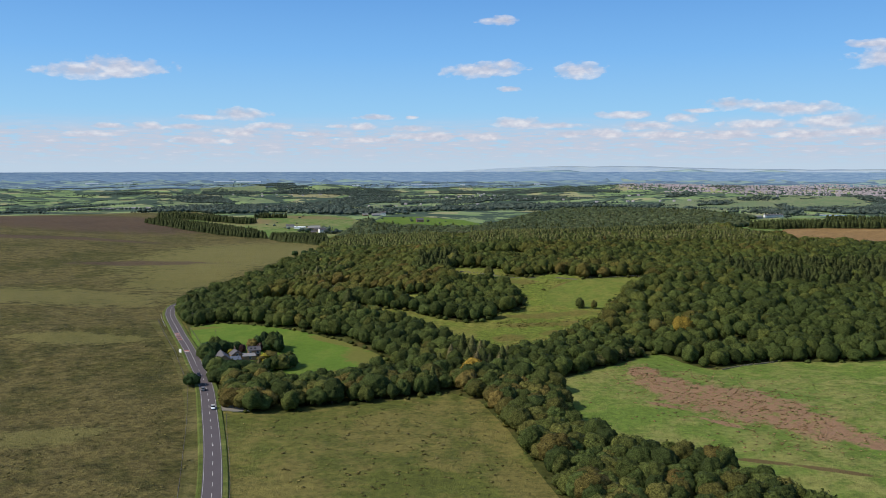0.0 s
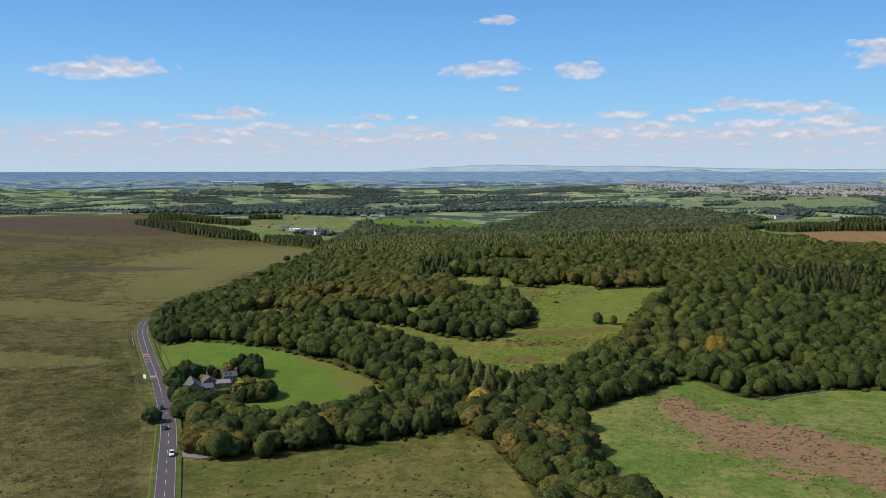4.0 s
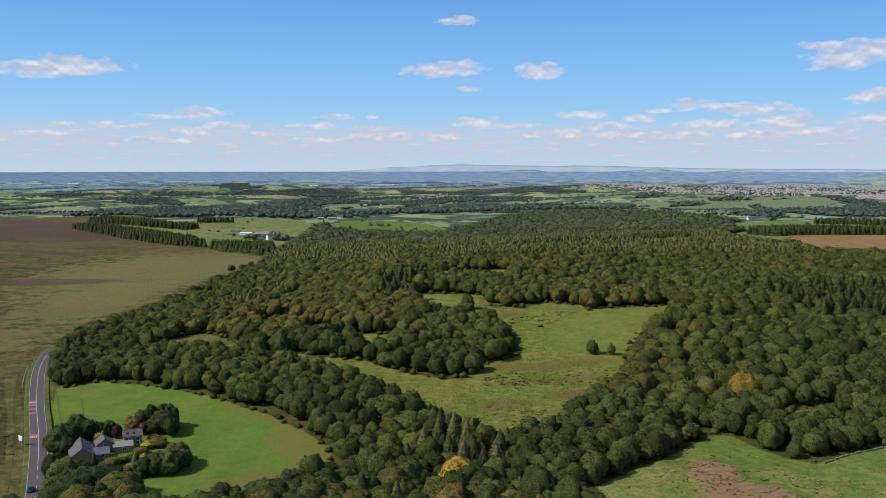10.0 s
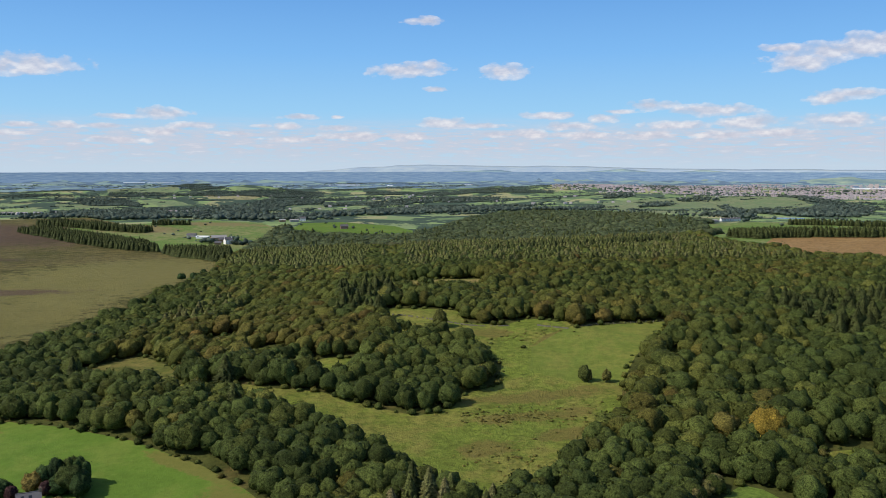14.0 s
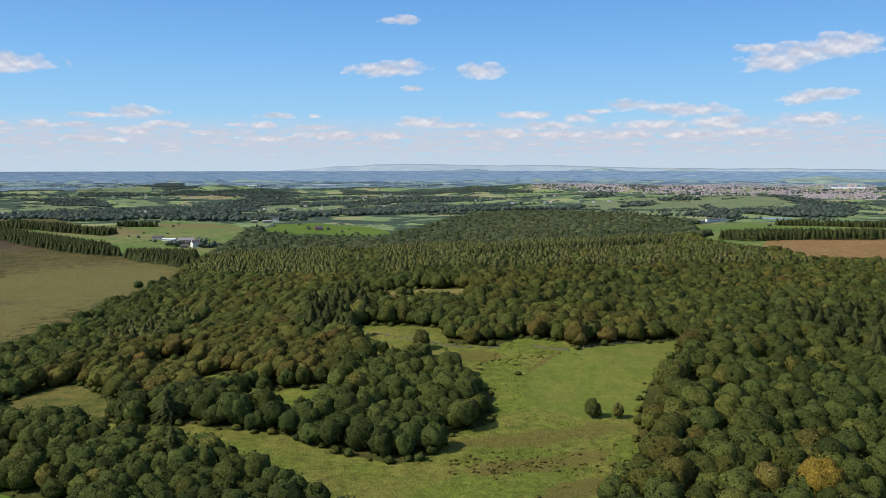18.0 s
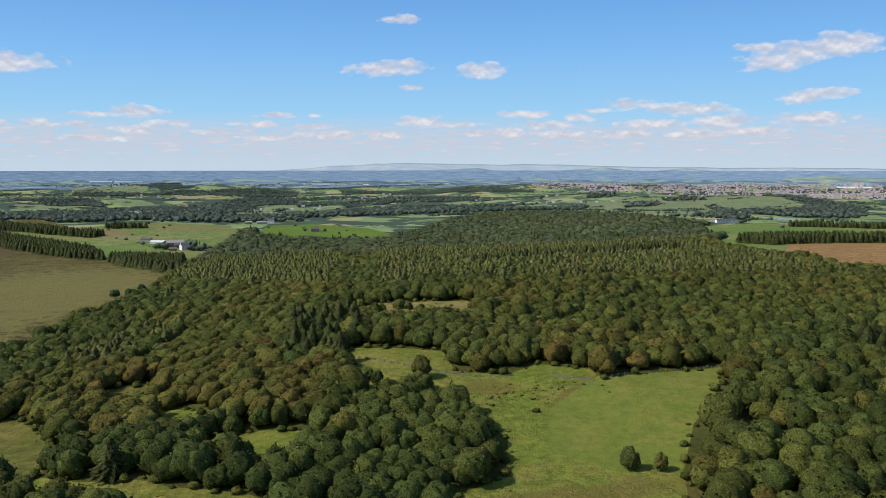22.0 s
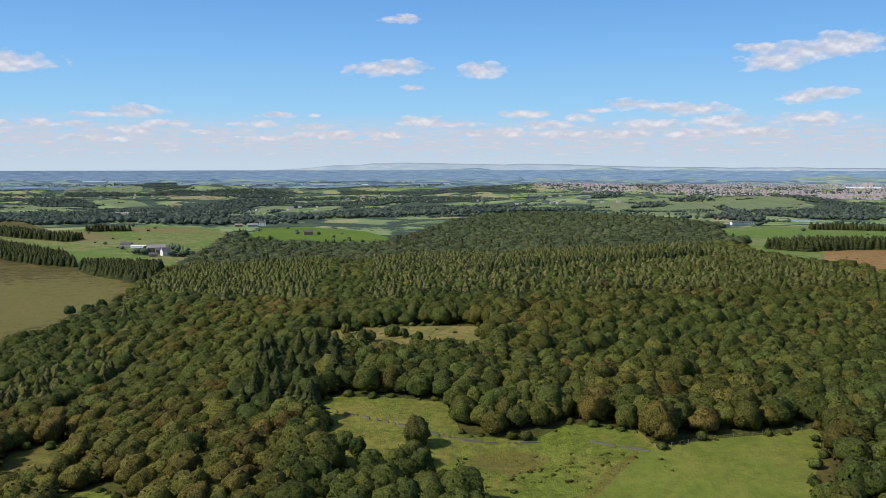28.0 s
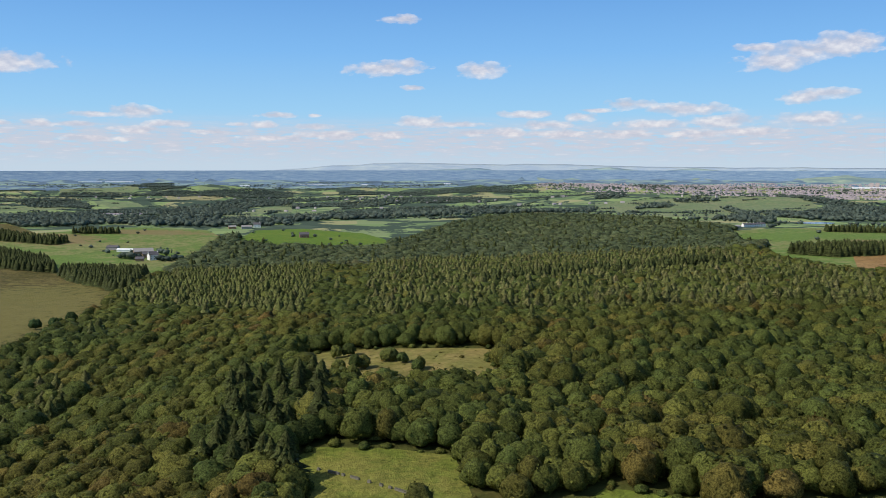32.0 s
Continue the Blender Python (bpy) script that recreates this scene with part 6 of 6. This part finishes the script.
def car(paint, label, long=4.3, van=False):
    root = new("van" if van else "car")
    l = long / 2
    if van:
        body = [(-l, 0.9, 0.35, 2.0), (-l + 0.15, 0.95, 0.3, 2.15), (l * 0.35, 0.95, 0.3, 2.15), (l * 0.6, 0.93, 0.3, 1.9), (l * 0.78, 0.92, 0.3, 1.15), (l - 0.1, 0.86, 0.32, 0.98), (l, 0.78, 0.4, 0.8)]
        cabin = [(l * 0.36, 0.965, 1.25, 2.0), (l * 0.58, 0.945, 1.2, 1.85), (l * 0.76, 0.9, 1.12, 1.22)]
    else:
        body = [(-l, 0.74, 0.42, 0.85), (-l + 0.15, 0.84, 0.32, 0.95), (-l * 0.4, 0.88, 0.28, 0.98), (l * 0.3, 0.88, 0.28, 0.96), (l * 0.8, 0.85, 0.3, 0.84), (l, 0.72, 0.38, 0.68)]
        cabin = [(-l * 0.88, 0.7, 0.88, 1.0), (-l * 0.66, 0.74, 0.88, 1.4), (0, 0.76, 0.88, 1.46), (l * 0.18, 0.74, 0.88, 1.4), (l * 0.46, 0.7, 0.88, 0.98)]
    part("body", shell_bm(body), paint, root, smooth_faces=True)
    part("windows", shell_bm(cabin), M_GLASS, root)
    if not van:
        part("roof", shell_bm([(-l * 0.62, 0.66, 1.34, 1.44), (0, 0.7, 1.36, 1.5), (l * 0.14, 0.66, 1.34, 1.45)]), paint, root, smooth_faces=True)
    for x in (-l * 0.62, l * 0.62):
        for y in (-0.8, 0.8):
            wheel(root, x, y)
    for y in (-0.6, 0.6):
        part("headlight", box_bm(0.1, 0.3, 0.14, (l - 0.1, y, 0.62), 0.03), M_WHITE, root, "clear headlight")
        part("tail_light", box_bm(0.08, 0.22, 0.2, (-l + 0.04, y, 0.72), 0.03), M_RED, root, "red tail light")
        part("mirror", box_bm(0.12, 0.2, 0.14, (l * 0.32, y * 1.62, 0.98), 0.03), paint, root)
    part("number_plate", box_bm(0.03, 0.5, 0.11, (-l - 0.01, 0, 0.5)), M_WHITE, root)
    return tagged(root, label, "van" if van else "car", "traffic on the road")


def glossy(name, colour):
    m = plain(name, colour, 0.25, 0.0, 0.03, 2)
    m.node_tree.nodes["Principled BSDF"].inputs["Coat Weight"].default_value = 0.6
    return m


def on_road(ob, y, side, back=False):
    k = road_index(y)
    p = ROAD_LINE[k] + ROAD_SIDE[k] * side
    d = d_road[k] * (-1 if back else 1)
    ob.matrix_basis = Matrix.Translation((p[0], p[1], ROAD_Z[k] + 0.01)) @ Matrix.Rotation(math.atan2(d[1], d[0]), 4, "Z")


on_road(car(glossy("dark blue car paint", (0.03, 0.04, 0.07)), "dark blue hatchback driving away on the road"), 396, -1.5)
on_road(car(glossy("grey car paint", (0.12, 0.13, 0.15)), "grey hatchback driving away on the road"), 369, -1.5)
on_road(car(glossy("white car paint", (0.75, 0.76, 0.77)), "white saloon car coming along the road", 4.5), 338, 1.5, True)

# ---------- roadside things ----------
sign = new("road_sign")
sk = road_index(441)
sp = ROAD_LINE[sk] + ROAD_SIDE[sk] * -5.6
sign.matrix_basis = Matrix.Translation((sp[0], sp[1], height_at(*sp))) @ Matrix.Rotation(radians(-35), 4, "Z")
for px in (-0.6, 0.6):
    part("post", box_bm(0.09, 0.09, 3.6, (px, 0, -0.5), 0.015), M_SHEET, sign)
part("panel", box_bm(2.1, 0.06, 1.9, (0, -0.08, 1.7), 0.02), M_WHITE, sign, "plain white panel")
tagged(sign, "white road sign on two grey posts by the verge", "road sign")


def marker(y, side):
    root = new("marker_post")
    k = road_index(y)
    p = ROAD_LINE[k] + ROAD_SIDE[k] * side
    root.matrix_basis = Matrix.Translation((p[0], p[1], height_at(*p) - 0.1))
    part("post", box_bm(0.22, 0.14, 1.25, (0, 0, 0), 0.02), M_WHITE, root)
    part("band", box_bm(0.24, 0.16, 0.22, (0, 0, 0.85), 0.01), M_RUBBER, root, "black band")
    return tagged(root, "white marker post with a black band on the bend", "marker post", "marker posts on the bend")


for k in range(11):
    marker(518 + 6 * k, -5.8)


def pole(x, y, h=7.5):
    root = new("telegraph_pole")
    root.matrix_basis = Matrix.Translation((x, y, height_at(x, y)))
    bm = bmesh.new()
    bmesh.ops.create_cone(bm, cap_ends=True, segments=8, radius1=0.15, radius2=0.1, depth=h + 0.5, matrix=Matrix.Translation((0, 0, h / 2 - 0.25)))
    part("pole", bm, M_TIMBER, root)
    part("crossarm", box_bm(1.4, 0.1, 0.1, (0, 0, h - 0.6), 0.01), M_TIMBER, root)
    return tagged(root, "weathered wooden telegraph pole", "pole", "telegraph poles")


for x, y in ((-89, 345), (-131, 468), (-160, 520), (-330, 1800), (-210, 1660)):
    pole(x, y)


def fence(line, label, step=3.0):
    root = new("fence")
    pts = spline(line, step)
    root.matrix_basis = Matrix.Translation((pts[0][0], pts[0][1], height_at(*pts[0])))
    inv = root.matrix_basis.inverted()
    bm0 = box_bm(0.14, 0.14, 1.5, (0, 0, -0.3), 0.015)
    me = bpy.data.meshes.new("post")
    bm0.to_mesh(me)
    bm0.free()
    me.materials.append(M_TIMBER)
    for x, y in pts:
        o = new("post", me)
        o.parent = root
        o.matrix_basis = inv @ Matrix.Translation((x, y, height_at(x, y))) @ Matrix.Rotation(float(frng.uniform(0, 1)), 4, "Z")
    for h in (0.45, 0.8, 1.1):
        v, f = [], []
        for x, y in pts:
            z = height_at(x, y) + h
            v += [inv @ Vector((x, y, z - 0.012)), inv @ Vector((x, y, z + 0.012)), inv @ Vector((x + 0.02, y, z))]
        for i in range(len(pts) - 1):
            for a, b in ((0, 1), (1, 2), (2, 0)):
                f.append((3 * i + a, 3 * i + b, 3 * i + 3 + b, 3 * i + 3 + a))
        mesh_object("wire", [tuple(p) for p in v], f, M_SHEET, root)
    return tagged(root, label, "fence")


fence([(-60, 235), (-70, 272), (-80, 305), (-88, 333)], "wooden post and wire fence along the pasture")
fence([(-75, 235), (-88, 280), (-102, 328), (-117, 376)], "post and wire fence along the moor")
fence([(-126, 398), (-144, 440), (-166, 487), (-190, 543)], "leaning post and wire fence along the roadside")
fence([(134, 618), (120, 616.5), (104, 614), (88, 608)], "old post and wire fence across the meadow")
fence([(-131, 448), (-149, 488), (-160, 512)], "post and wire fence between road and field")

M_DRYSTONE = plain("dry stone, grey and lichened", (0.17, 0.155, 0.115), 0.95, 0, 0.5, 2.2)


def stone_wall(line, label, high=1.1, gaps=0.0):
    """A dry-stone wall: courses of rough blocks with coping stones on edge."""
    root = new("stone_wall")
    pts = spline(line, 0.9)
    root.matrix_basis = Matrix.Translation((pts[0][0], pts[0][1], height_at(*pts[0])))
    o = np.array(root.matrix_basis.translation)
    v, f = [], []
    cv, cf = [], []
    for i in range(len(pts) - 1):
        if frng.random() < gaps:
            continue
        (x0, y0), (x1, y1) = pts[i], pts[i + 1]
        d = np.array([x1 - x0, y1 - y0]) / max(1e-6, math.dist(pts[i], pts[i + 1]))
        n = np.array([-d[1], d[0]])
        z = height_at(x0, y0) - 0.2
        for course in range(3):
            h = high * 0.85 / 3
            wide = 0.26 - 0.04 * course + frng.uniform(-.05, .05)
            for u0, u1 in ((0.0, 0.45), (0.46, 0.9)):
                b = len(v)
                for u, w, e in ((u0, -wide, 0), (u1, -wide, 0), (u1, wide, 0), (u0, wide, 0), (u0, -wide, 1), (u1, -wide, 1), (u1, wide, 1), (u0, wide, 1)):
                    p = np.array([x0, y0]) + d * u + n * (w + frng.uniform(-.03, .03))
                    v.append((p[0] - o[0], p[1] - o[1], z + course * h + e * (h + 0.18 - frng.uniform(0, .03)) - o[2]))
                f += [tuple(b + k for k in q) for q in ((0, 1, 5, 4), (1, 2, 6, 5), (2, 3, 7, 6), (3, 0, 4, 7), (4, 5, 6, 7))]
        for u in (0.1, 0.4, 0.7):
            b = len(cv)
            top = z + high * 0.85 + 0.15
            for du, w, e in ((-.1, -.25, 0), (.1, -.25, 0), (.1, .25, 0), (-.1, .25, 0), (-.08, -.2, 1), (.08, -.2, 1), (.08, .2, 1), (-.08, .2, 1)):
                p = np.array([x0, y0]) + d * (u + du) + n * w
                cv.append((p[0] - o[0], p[1] - o[1], top + e * frng.uniform(0.12, 0.28) - o[2]))
            cf += [tuple(b + k for k in q) for q in ((0, 1, 5, 4), (1, 2, 6, 5), (2, 3, 7, 6), (3, 0, 4, 7), (4, 5, 6, 7))]
    mesh_object("courses", v, f, M_DRYSTONE, root)
    mesh_object("coping", cv, cf, M_DRYSTONE, root)
    return tagged(root, label, "stone wall")


stone_wall([(-2, 650), (10, 640), (30, 624), (40, 619), (57, 617)], "low grey dry-stone wall across the meadow", 0.42, 0.3)
stone_wall([(68, 616), (77, 610), (84, 606)], "tumbled dry-stone wall in the meadow corner", 0.5, 0.12)
stone_wall([(127, 415), (141, 424), (159, 433), (172, 444)], "dark dry-stone wall round the rushy field", 0.5, 0.2)
stone_wall([(126, 458), (135, 454), (140, 449), (146, 445)], "old stone wall in an overgrown yard", 1.0, 0.1)
stone_wall([(137, 444), (140, 441), (146, 446), (156, 467)], "broken stone wall of an overgrown yard", 1.1, 0.15)
stone_wall([(-83, 340), (-90, 343)], "short dry-stone wall at the field gate", 1.1)
